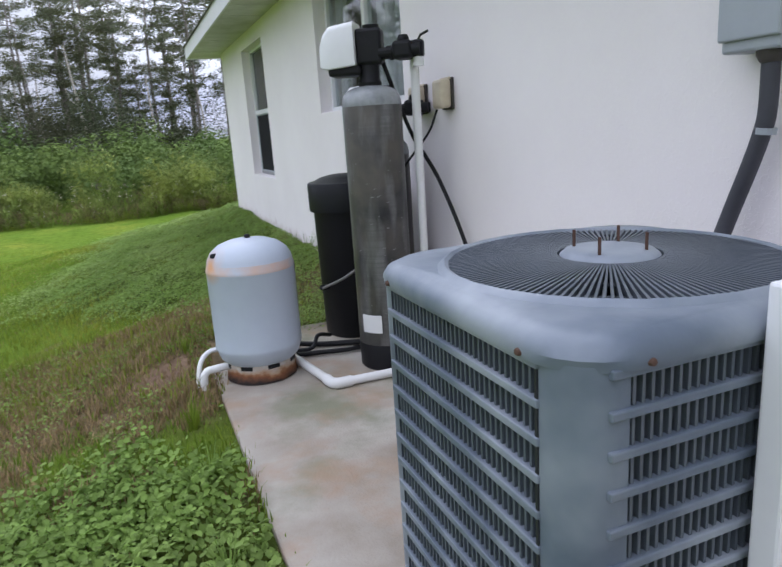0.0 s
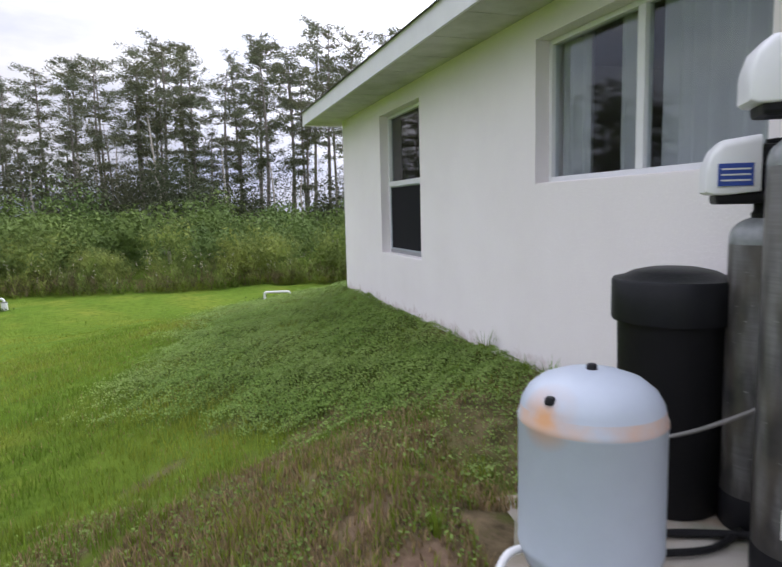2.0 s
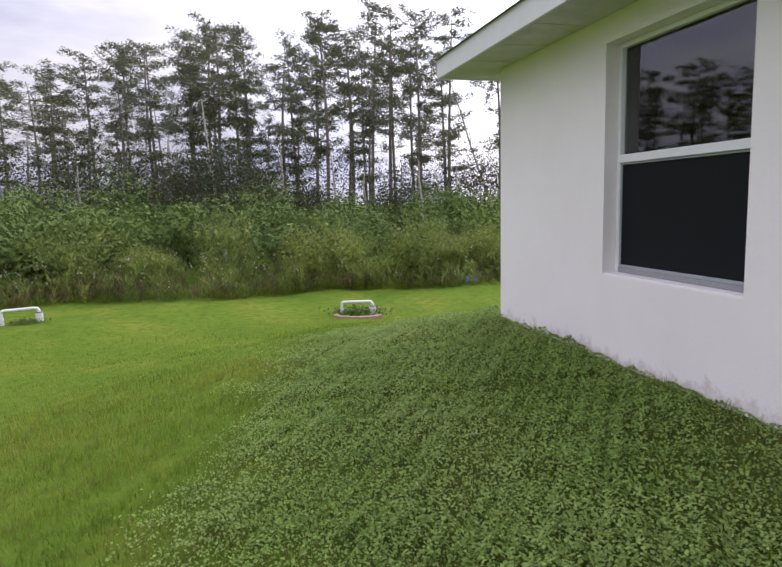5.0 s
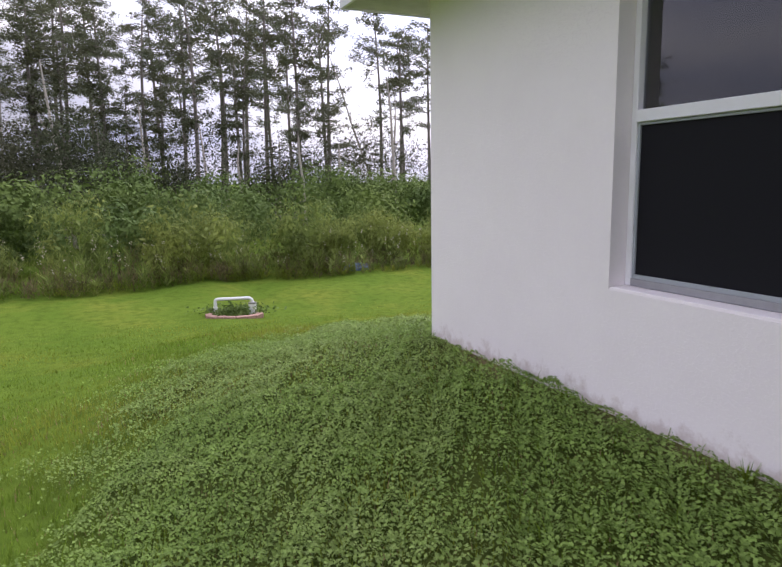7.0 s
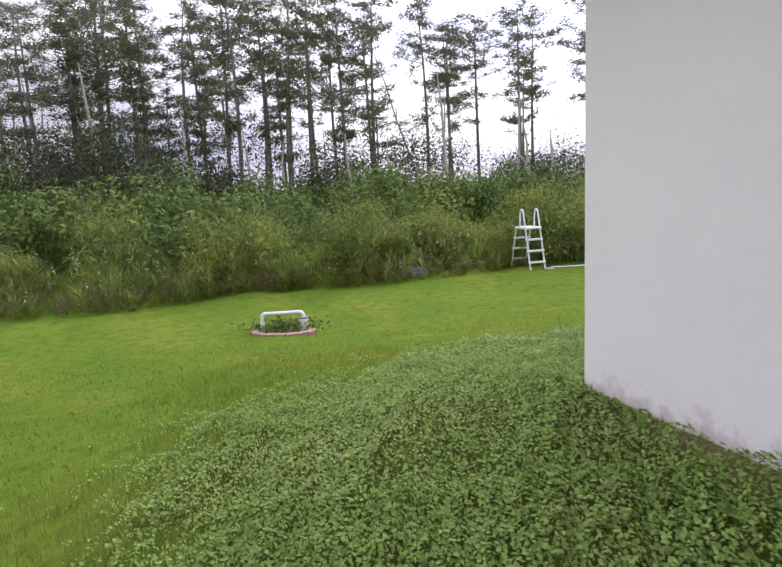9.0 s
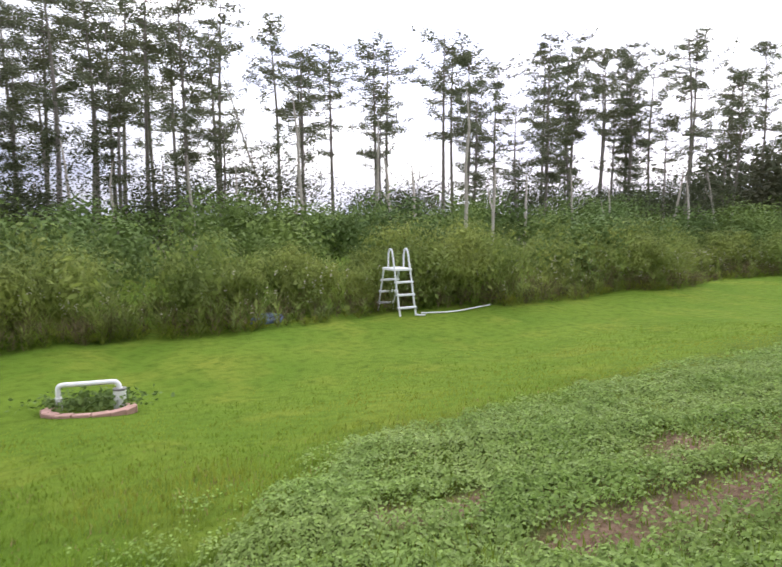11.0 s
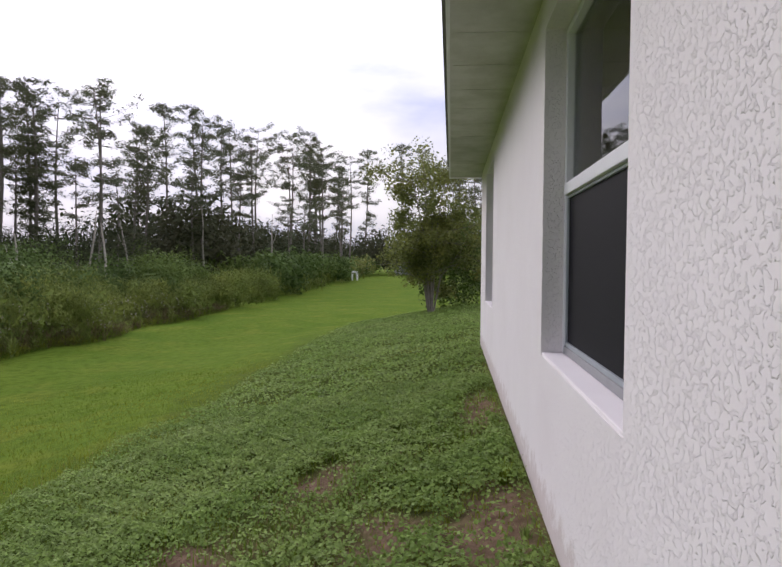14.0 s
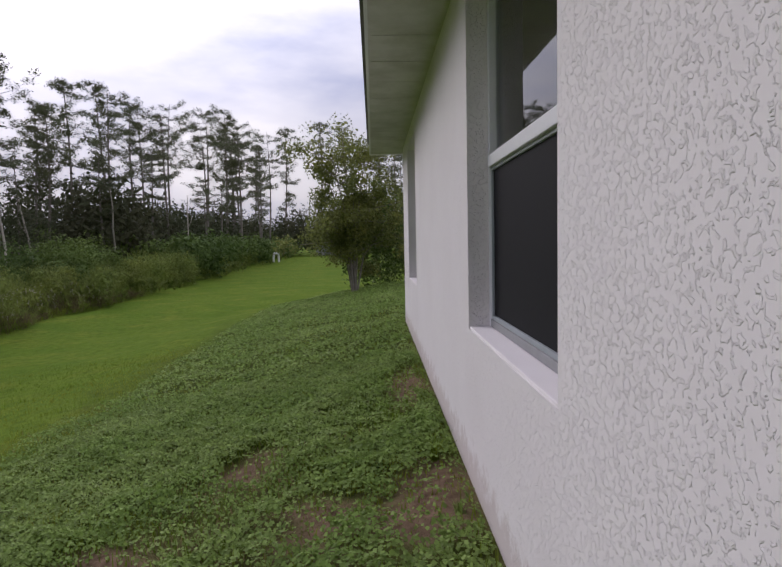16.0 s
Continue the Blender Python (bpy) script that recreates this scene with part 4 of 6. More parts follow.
def make_pressure_tank():
    x, y = -1.09, -7.425
    root = thing("pressure_tank", x, y, SLAB_Z, "pale blue-grey well pressure tank on a badly rusted base", "water tank")
    part("base_ring", lathe([(0.178, 0), (0.186, 0.004), (0.18, 0.05), (0.182, 0.1), (0.172, 0.118), (0.165, 0.09), (0.172, 0.004)], 40, 0.012), ring_material(), root, "rusted steel base ring")
    body = [(0, 0.06), (0.1, 0.065), (0.17, 0.085), (0.205, 0.115), (0.222, 0.16), (0.226, 0.175), (0.2245, 0.18), (0.2245, 0.545), (0.2265, 0.55), (0.2265, 0.565), (0.222, 0.572), (0.214, 0.612), (0.194, 0.648),
            (0.155, 0.68), (0.1, 0.7), (0.045, 0.708), (0, 0.71)]
    shell = part("shell", lathe([(q, z + 0.03 * min(z / 0.5, 1)) for q, z in body], 56), TANK, root, "pale enamelled steel shell", True)
    # rust bleeding from the upper seam and cap
    m = TANK.copy()
    m.name = "tank_enamel_rust_stained"
    n, l = m.node_tree.nodes, m.node_tree.links
    p = n["Principled BSDF"]
    src = p.inputs["Base Color"].links[0].from_socket
    co = n.new("ShaderNodeTexCoord")
    sep = n.new("ShaderNodeSeparateXYZ")
    l.new(co.outputs["Object"], sep.inputs[0])
    ns = n.new("ShaderNodeTexNoise")
    ns.inputs["Scale"].default_value, ns.inputs["Detail"].default_value = 7, 6
    l.new(co.outputs["Object"], ns.inputs["Vector"])
    dist = n.new("ShaderNodeVectorMath")
    dist.operation = "DISTANCE"
    dist.inputs[1].default_value = (-0.2, -0.06, 0.635)
    l.new(co.outputs["Object"], dist.inputs[0])
    spot = n.new("ShaderNodeMapRange")
    spot.inputs["From Min"].default_value, spot.inputs["From Max"].default_value = 0.11, 0.0
    spot.inputs["To Max"].default_value = 1.0
    l.new(dist.outputs["Value"], spot.inputs["Value"])
    seam = n.new("ShaderNodeMath")
    seam.operation = "COMPARE"
    seam.inputs[1].default_value, seam.inputs[2].default_value = 0.607, 0.022
    l.new(sep.outputs["Z"], seam.inputs[0])
    sm = n.new("ShaderNodeMath")
    sm.operation = "MULTIPLY"
    sm.inputs[1].default_value = 0.5
    l.new(seam.outputs["Value"], sm.inputs[0])
    ad = n.new("ShaderNodeMath")
    ad.operation = "MAXIMUM"
    l.new(spot.outputs["Result"], ad.inputs[0])
    l.new(sm.outputs["Value"], ad.inputs[1])
    mu = n.new("ShaderNodeMath")
    mu.operation = "MULTIPLY"
    mu.use_clamp = True
    l.new(ad.outputs["Value"], mu.inputs[0])
    rn = n.new("ShaderNodeMapRange")
    rn.inputs["From Min"].default_value, rn.inputs["From Max"].default_value, rn.inputs["To Max"].default_value = 0.3, 0.62, 1.3
    l.new(ns.outputs["Fac"], rn.inputs["Value"])
    l.new(rn.outputs["Result"], mu.inputs[1])
    mx = n.new("ShaderNodeMix")
    mx.data_type = "RGBA"
    mx.inputs[7].default_value = (0.64, 0.34, 0.17, 1)
    l.new(src, mx.inputs[6])
    l.new(mu.outputs["Value"], mx.inputs[0])
    l.new(mx.outputs[2], p.inputs["Base Color"])
    shell.data.materials[0] = m
    for px, py, pz in ((0.0, 0.0, 0.736), (-0.185, -0.06, 0.667)):
        bm = lathe([(0, 0.022), (0.012, 0.021), (0.016, 0.016), (0.017, 0.0), (0, 0)], 14)
        bmesh.ops.transform(bm, matrix=Matrix.Translation((px, py, pz)), verts=bm.verts)
        part("valve_cap", bm, BLACK, root, "black plastic valve cap", True)
    # Black blocks set on the ring stand in for its shaded slots.
    for a in (190, 235, 280, 325, 10, 55, 100, 145):
        slot = add_box(bmesh.new(), 0.176, 0.1845, -0.032, 0.032, 0.078, 0.1, 0.004)
        bmesh.ops.transform(slot, matrix=Matrix.Rotation(radians(a), 4, "Z"), verts=slot.verts)
        part("slot", slot, BLACK, root, "black block standing in for a shaded slot in the base ring")
    # elbows at its foot
    part("inlet_pipe", tube(curve([(-0.14, -0.02, 0.085), (-0.25, -0.04, 0.085), (-0.29, -0.045, 0.08), (-0.31, -0.05, 0.045), (-0.312, -0.05, -0.05)], 6), 0.02, 12), PVC, root, "white pipe bending into the ground", True)
    part("drain_hose", tube(curve([(-0.19, 0.08, 0.15), (-0.26, 0.06, 0.15), (-0.31, 0.03, 0.11), (-0.335, 0.0, 0.02), (-0.34, -0.01, -0.07)], 6), 0.013, 10), PVC, root, "thin white hose", True)
    part("outlet_pipe", tube(curve([(0.1, 0.05, 0.02), (0.16, 0.16, 0.02), (0.22, 0.3, 0.022)], 6), 0.021, 12), PVC, root, "", True)


make_pressure_tank()


def make_brine_tank():
    x, y = -0.385, -6.98
    root = thing("brine_tank", x, y, SLAB_Z, "black plastic brine tank with a stepped lid", "brine tank")
    part("body", lathe([(0, 0), (0.19, 0), (0.2, 0.012), (0.216, 0.8), (0.222, 0.81), (0.222, 0.82), (0, 0.82)], 48), BLACK, root, "", True)
    part("lid", lathe([(0.222, 0.775), (0.236, 0.775), (0.24, 0.785), (0.24, 0.935), (0.234, 0.945), (0.2, 0.952), (0.16, 0.972), (0.1, 0.985), (0, 0.988)], 48), LID, root, "dark grey domed lid with a deep skirt", True)
    part("fitting", tube([(-0.2, -0.08, 0.32), (-0.245, -0.1, 0.33)], 0.018, 10), BLACK, root)
    # brine line that droops to the filter tank
    part("brine_line", tube(curve([(-0.24, -0.12, 0.33), (-0.15, -0.3, 0.42), (-0.05, -0.5, 0.56), (0.0, -0.56, 0.62)], 8), 0.008, 8), GREYCABLE, root, "thin grey brine line", True)


make_brine_tank()


def wrap_lines(radius, z0, z1, seed, side=0.0):
    """Scuffed bands of winding on a filter tank."""
    rnd = random.Random(seed)
    bm = bmesh.new()
    for _ in range(110):
        z, a0, da = rnd.uniform(z0, z1), rnd.uniform(0, 2 * math.pi), rnd.uniform(0.03, 0.14)
        w = rnd.uniform(0.001, 0.004)
        pts = [(radius * math.cos(a0 + da * k / 5), radius * math.sin(a0 + da * k / 5)) for k in range(6)]
        lo = [bm.verts.new((px, py, z)) for px, py in pts]
        hi = [bm.verts.new((px, py, z + w)) for px, py in pts]
        for k in range(5):
            bm.faces.new((lo[k], lo[k + 1], hi[k + 1], hi[k]))
    return bm


def make_filter(name, x, y, label, tall, radius, turn, blue):
    root = thing(name, x, y, SLAB_Z, label, "water softener", "water treatment tanks", turn)
    r = radius
    part("boot", lathe([(0, 0), (r * 0.94, 0), (r * 1.01, 0.012), (r * 1.02, 0.13), (r, 0.14), (0, 0.14)], 40), BLACK, root, "black plastic foot", True)
    part("vessel", lathe([(0, 0.135), (r, 0.135), (r, tall - 0.095), (r * 0.985, tall - 0.085), (0, tall - 0.085)], 48), FIBRE, root, "dark scuffed fibreglass winding", True)
    part("shoulder", lathe([(r * 0.985, tall - 0.1), (r * 1.003, tall - 0.085), (r * 0.985, tall - 0.06), (r * 0.92, tall - 0.035), (r * 0.78, tall - 0.014), (r * 0.56, tall), (0.06, tall + 0.004), (0, tall + 0.004)], 40), SHOULDER, root, "shiny bare shoulder", True)
    tagged(part("scuff_bands", wrap_lines(r * 1.003, 0.3, tall - 0.16, 5), SCUFF, root), kind="stuff")
    part("neck", lathe([(0, tall), (0.055, tall), (0.058, tall + 0.02), (0.05, tall + 0.03), (0.05, tall + 0.1), (0.06, tall + 0.11), (0, tall + 0.11)], 24), BLACK, root, "", True)
    v = tall + 0.1
    part("valve_body", add_box(bmesh.new(), -0.055, 0.075, -0.05, 0.05, v, v + 0.17, 0.016), BLACK, root, "black control valve body")
    part("valve_cap", lathe([(0, 0), (0.035, 0), (0.04, 0.008), (0.04, 0.02), (0, 0.026)], 20), BLACK, root, "", True).matrix_basis = pose(0.02, 0, v + 0.165)
    # rounded cover over the timer
    bm = bmesh.new()
    def sect(x, w, z0, z1, rr=0.03):
        pts = []
        for cx, cz, a0 in ((1, 1, 0), (-1, 1, 90), (-1, -1, 180), (1, -1, 270)):
            q = rr if cz > 0 else 0.008
            for k in range(5):
                a = radians(a0 + 90 * k / 4)
                pts.append((x, (w / 2 - q) * cx + q * math.cos(a), (z0 + z1) / 2 + ((z1 - z0) / 2 - q) * cz + q * math.sin(a)))
        return pts
    add_loft(bm, [sect(-0.05, 0.185, v + 0.0, v + 0.2), sect(-0.06, 0.19, v - 0.002, v + 0.2), sect(-0.17, 0.185, v - 0.012, v + 0.185), sect(-0.205, 0.17, v - 0.01, v + 0.15), sect(-0.225, 0.14, v + 0.0, v + 0.1)], True, True)
    cover = part("timer_cover", bm, VINYL, root, "white rounded plastic timer cover", True)
    part("timer_base", add_box(bmesh.new(), -0.19, -0.03, -0.075, 0.075, v - 0.045, v + 0.002, 0.015), BLACK, root)
    if blue:
        part("print_panel", box(-0.19, -0.075, -0.0985, -0.094, v + 0.02, v + 0.1), BLUE, cover, "blue printed label")
        for k in range(3):
            zz = v + 0.08 - 0.02 * k
            part("print_bar", box(-0.18, -0.085, -0.1, -0.0985, zz - 0.003, zz + 0.003), PAPER, cover, "white printed line")
    # bypass valves towards the wall
    bm = bmesh.new()
    for off in (-0.035, 0.035):
        add_tube(bm, [(0.06, off, v + 0.05), (0.13, off, v + 0.05)], 0.024, 12)
        add_tube(bm, [(0.1, off, v + 0.05), (0.12, off, v + 0.05)], 0.031, 12)
    part("connector", bm, BLACK, root)
    byp = part("bypass_valve", add_box(bmesh.new(), 0.125, 0.225, -0.06, 0.06, v + 0.015, v + 0.1, 0.018), BLACK, root, "black bypass valve")
    part("bypass_knob", lathe([(0, 0), (0.028, 0), (0.03, 0.012), (0.022, 0.03), (0, 0.032)], 16), LID, byp, "", True).matrix_basis = pose(0.175, -0.0, v + 0.098)
    bm = bmesh.new()
    for off in (-0.035, 0.035):
        add_tube(bm, [(0.22, off, v + 0.055), (0.26, off, v + 0.055)], 0.028, 12)
    part("coupling", bm, BLACK, root, "", True)
    return root


root = make_filter("water_softener", -0.437, -7.635, "tall scuffed fibreglass filter tank with a white timer cover", 1.44, 0.148, -32, False)
part("sticker", bm := add_loft(bmesh.new(), [[(0.1515 * math.cos(a), 0.1515 * math.sin(a), z) for a in np.linspace(radians(228), radians(272), 9)] + [(0.149 * math.cos(a), 0.149 * math.sin(a), z) for a in np.linspace(radians(272), radians(228), 9)] for z in (0.21, 0.305)], True, True), PAPER, root, "blank white sticker")
# white pipes from its bypass down to the pad
part("tee", tube([(0.245, 0.0, 1.595), (0.245, 0.0, 1.52)], 0.027, 14), PVC, root, "", True)
part("ball_valve", add_box(bmesh.new(), 0.215, 0.275, -0.03, 0.03, 1.56, 1.64, 0.012), LID, root, "grey shut-off valve")
part("valve_lever", tube([(0.245, 0, 1.635), (0.262, -0.01, 1.66), (0.3, -0.03, 1.672)], 0.006, 6), BLACK, root)
make_filter("water_softener", -0.228, -7.27, "grey fibreglass softener tank with a blue-lettered white timer head", 1.18, 0.128, -35, True)


def make_pipes():
    root = thing("drain_pipe", -0.225, -7.705, SLAB_Z, "white plastic supply pipe running up and across the pad", "pipe")
    z, r = 0.026, 0.022
    part("riser", tube([(0, 0, z + 0.05), (0.0, 0.0, 1.6)], r, 14), PVC, root, "", True)
    part("elbow", tube(curve([(0, 0, z + 0.11), (0, -0.002, z + 0.04), (-0.005, -0.03, z), (-0.012, -0.08, z)], 5), r * 1.25, 14), PVC, root, "", True)
    part("elbow", tube(curve([(-0.01, -0.06, z), (-0.025, -0.135, z), (-0.06, -0.155, z), (-0.12, -0.152, z)], 5), r * 1.22, 14), PVC, root, "", True)
    part("run", tube([(-0.08, -0.153, z), (-0.56, -0.142, z)], r, 14), PVC, root, "", True)
    part("elbow", tube(curve([(-0.5, -0.143, z), (-0.57, -0.142, z), (-0.595, -0.115, z), (-0.605, -0.06, z)], 5), r * 1.25, 14), PVC, root, "", True)
    part("run", tube([(-0.597, -0.1, z), (-0.7, 0.5, z)], r, 14), PVC, root, "", True)


make_pipes()


def make_cables():
    def cable(name, label, pts, r, mat=CABLE):
        base = pts[-1]
        root = part(name, tube(curve([tuple(Vector(p) - Vector(base)) for p in pts], 8), r, 8), mat, None, "", True)
        root.matrix_basis = Matrix.Translation(base)
        tagged(root, label, "cable", "cables at the water treatment tanks")
    s = SLAB_Z
    cable("power_cable", "black power cable looping down the wall to the pad",
          [(-0.37, -7.66, 1.5), (-0.3, -7.6, 1.38), (-0.2, -7.58, 1.15), (-0.1, -7.66, 0.92), (-0.045, -7.82, 0.6), (-0.03, -7.9, 0.36), (-0.04, -7.83, 0.16), (-0.1, -7.65, 0.06), (-0.25, -7.42, s + 0.012)], 0.011)
    cable("power_cable", "thin black cord crossing below the outlet",
          [(-0.05, -7.58, 1.27), (-0.1, -7.56, 1.15), (-0.2, -7.45, 0.98), (-0.24, -7.38, 0.86), (-0.2, -7.36, 0.78), (-0.25, -7.3, 0.7), (-0.27, -7.3, s + 0.008)], 0.0065)
    cable("hose", "black flexible hose lying on the pad", [(-0.3, -7.4, s + 0.03), (-0.5, -7.28, s + 0.02), (-0.7, -7.2, s + 0.02), (-0.86, -7.12, s + 0.03), (-0.95, -7.02, s + 0.02)], 0.016)
    cable("hose", "black flexible hose lying on the pad", [(-0.62, -7.15, s + 0.05), (-0.72, -7.24, s + 0.09), (-0.78, -7.3, s + 0.04), (-0.9, -7.22, s + 0.02), (-0.98, -7.2, s + 0.018)], 0.012)
    cable("hose", "black flexible hose lying on the pad", [(-0.35, -7.32, s + 0.02), (-0.55, -7.38, s + 0.02), (-0.74, -7.34, s + 0.02), (-0.88, -7.3, s + 0.02)], 0.014)


make_cables()


def make_outlet(x, y, z, label):
    root = thing("outlet_box", x, y, z, label, "outlet", "outdoor outlets")
    part("gasket", add_box(bmesh.new(), -0.012, 0.0, -0.06, 0.06, -0.08, 0.08, 0.004), BRONZE, root, "dark gasket")
    cov = part("cover", add_box(bmesh.new(), -0.075, -0.012, -0.055, 0.055, -0.072, 0.072, 0.016), BEIGE, root, "yellowed bubble cover")
    part("hinge", tube([(-0.02, -0.05, 0.075), (-0.02, 0.05, 0.075)], 0.007, 8), BEIGE, cov)


make_outlet(-0.002, -7.63, 1.345, "yellowed weatherproof outlet cover on the stucco wall")
make_outlet(-0.002, -7.32, 1.335, "aged weatherproof outlet cover behind the filter tank")


def make_disconnect():
    root = thing("disconnect_box", -0.002, -9.475, 1.325, "grey electrical disconnect box with a conduit whip below", "electrical box")
    bx = part("box", add_box(bmesh.new(), -0.1, 0.0, -0.085, 0.085, 0.0, 0.26, 0.008), STEELGREY, root)
    part("cover", add_box(bmesh.new(), -0.112, -0.098, -0.09, 0.09, 0.03, 0.268, 0.006), STEELGREY, bx, "hinged grey cover")
    part("hub", lathe([(0, -0.03), (0.026, -0.03), (0.036, -0.012), (0.036, 0.002), (0, 0.002)], 16), BRONZE, root, "", True).matrix_basis = pose(-0.055, -0.03, 0)
    part("conduit", tube(curve([(-0.055, -0.03, -0.02), (-0.055, -0.03, -0.14), (-0.055, -0.02, -0.2), (-0.06, 0.01, -0.3), (-0.07, 0.06, -0.45), (-0.12, 0.08, -0.62), (-0.2, 0.06, -0.8)], 6), 0.023, 12), CONDUIT, root, "dark flexible conduit", True)
    part("strap", tube([(-0.055, -0.03, -0.192), (-0.055, -0.028, -0.208)], 0.0265, 12), STEELGREY, root, "metal conduit strap")


make_disconnect()


def make_vent():
    root = thing("dryer_vent", -0.002, -8.66, 0.43, "white hooded wall vent low on the stucco", "vent")
    bm = bmesh.new()
    pts = [(0.0, 0.13), (-0.02, 0.13), (-0.1, 0.015), (-0.1, 0.0), (0.0, 0.0)]
    a = [bm.verts.new((x, -0.09, z)) for x, z in pts]
    b = [bm.verts.new((x, 0.09, z)) for x, z in pts]
    bm.faces.new(a)
    bm.faces.new(b[::-1])
    for i in range(4):
        bm.faces.new((a[i], a[i + 1], b[i + 1], b[i]))
    part("hood", bm, VINYL, root)
    for k in range(3):
        part("flap", box(-0.085, -0.01, -0.075 + k * 0.05, -0.035 + k * 0.05, -0.022, -0.002), BLACK, root, "dark vent flap")


make_vent()


def make_panel():
    root = thing("equipment_screen", -0.77, -10.13, SLAB_Z, "white vinyl screen panel beside the condenser", "fence panel")
    part("stile", add_box(bmesh.new(), -0.03, 0.04, -0.025, 0.025, 0, 1.0, 0.006), VINYL, root)
    part("stile", add_box(bmesh.new(), 0.58, 0.65, -0.025, 0.025, 0, 1.0, 0.006), VINYL, root)
    part("board", add_box(bmesh.new(), 0.04, 0.58, -0.015, 0.015, 0.04, 0.98, 0.006), VINYL, root)


make_panel()


# ---- yard things ----
def make_arch(x, y, turn, label):
    z = float(ground_z(x, y))
    root = thing("septic_pipe", x, y, z, label, "pipe", "white pipes standing in the lawn", turn)
    h, w = 0.29, 0.34
    part("bar", tube(curve([(-w, 0, 0.12), (-w, 0, h - 0.05), (-w + 0.03, 0, h - 0.008), (-w + 0.1, 0, h), (0, 0, h + 0.004), (w - 0.1, 0, h + 0.012), (w - 0.03, 0, h), (w, 0, h - 0.05), (w, 0, 0.18)], 5), 0.03, 12), PVC, root, "", True)
    stub = part("stub", tube([(w, 0, -0.08), (w, 0, 0.215)], 0.072, 18), PVC, root, "thick white pipe stub", True)
    part("collar", tube([(w, 0, 0.2), (w, 0, 0.222)], 0.077, 18), GREYCABLE, stub, "dark rubber collar")
    part("stub", tube([(-w, 0, -0.08), (-w, 0, 0.14)], 0.042, 14), PVC, root, "", True)
    return root


make_arch(0.02, 7.62, -24, "white pipe arch over a small weedy bed edged with brick")
make_arch(-6.85, 8.62, 10, "white pipe arch standing on the far lawn")


def make_edging(x, y, turn):
    z = float(ground_z(x, y))
    rnd = random.Random(3)
    m = pose(x, y, z, 0, 0, turn)
    for k in range(9):
        u = -0.46 * math.cos(radians(-12 + 25 * k))
        bm = add_box(bmesh.new(), -0.095, 0.095, -0.055, 0.055, -0.05, 0.04, 0.012)
        ob = part("brick", bm, BRICK)
        v = -0.02 - 0.26 * math.sin(radians(-12 + 25 * k))
        ob.matrix_basis = m @ pose(u, v, 0, rnd.uniform(-4, 4), rnd.uniform(-4, 4), math.degrees(math.atan2(0.26 * math.cos(radians(-12 + 25 * k)), -0.46 * math.sin(radians(-12 + 25 * k)))) + rnd.uniform(-8, 8))
        tagged(ob, "weathered reddish edging brick in the lawn", "brick", "bricks round the pipe arch")


make_edging(0.0, 7.5, -24)


def make_ladder():
    x, y = 7.16, 11.18
    z = float(ground_z(7.12, 10.86))
    root = thing("pool_ladder", x, y, z, "white aluminium pool ladder standing at the edge of the brush", "ladder", "", -7)
    w, h = 0.2, 1.03
    for s, foot, top in ((1, -0.32, -0.05), (-1, 0.78, 0.46)):
        for sx in (-w, w):
            pts = [(sx, foot, 0.0), (sx, foot + (top - foot) * 0.5, h * 0.5), (sx, top, h)]
            if s == 1:
                pts += [(sx, top + 0.08, h + 0.3), (sx, top + 0.12, h + 0.41), (sx, top + 0.18, h + 0.455), (sx, top + 0.25, h + 0.43), (sx, top + 0.29, h + 0.3), (sx, top + 0.3, h)]
            part("rail", tube(curve(pts, 5), 0.021, 10), ALU, root, "bowed white rail", True)
        for k in range(3):
            zz = 0.187 + k * 0.28
            yo = foot + (top - foot) * zz / h
            part("step", add_box(bmesh.new(), -w - 0.025, w + 0.025, yo - 0.055, yo + 0.055, zz - 0.022, zz + 0.022, 0.008), VINYL, root, "white plastic step")
    part("platform", add_box(bmesh.new(), -w - 0.03, w + 0.03, -0.1, 0.5, h - 0.03, h + 0.02, 0.008), VINYL, root, "white platform between the sides")
    part("foot", tube(curve([(w, -0.32, 0.03), (w + 0.02, -0.38, 0.02), (w + 0.08, -0.43, 0.02), (w + 0.17, -0.45, 0.02)], 5), 0.02, 8), ALU, root, "", True)


make_ladder()

bm = bmesh.new()
rnd = random.Random(8)
add_loft(bm, [[(0.36 * k * math.cos(a) * (1 + 0.25 * rnd.random()), 0.2 * k * math.sin(a) * (1 + 0.3 * rnd.random()), z) for a in np.linspace(0, 2 * math.pi, 14)[:-1]] for k, z in ((1.0, 0.0), (0.95, 0.08), (0.7, 0.17), (0.3, 0.2))], True, True)
tarp = part("tarp", bm, TARP, None, "", False)
tarp.matrix_basis = Matrix.Translation((4.2, 11.9, float(ground_z(4.2, 11.9))))
tagged(tarp, "crumpled blue tarp half hidden in the brush", "tarp")
hose = part("garden_hose", tube(curve([(-0.3, 0.25, 0.02), (0.2, 0, 0.025), (0.7, 0.02, 0.02), (1.3, 0.16, 0.02), (1.9, 0.3, 0.02)], 6), 0.018, 8), ALU, None, "", True)
hose.matrix_basis = Matrix.Translation((7.9, 10.75, float(ground_z(8.3, 10.75))))
tagged(hose, "pale hose lying along the edge of the lawn", "hose")


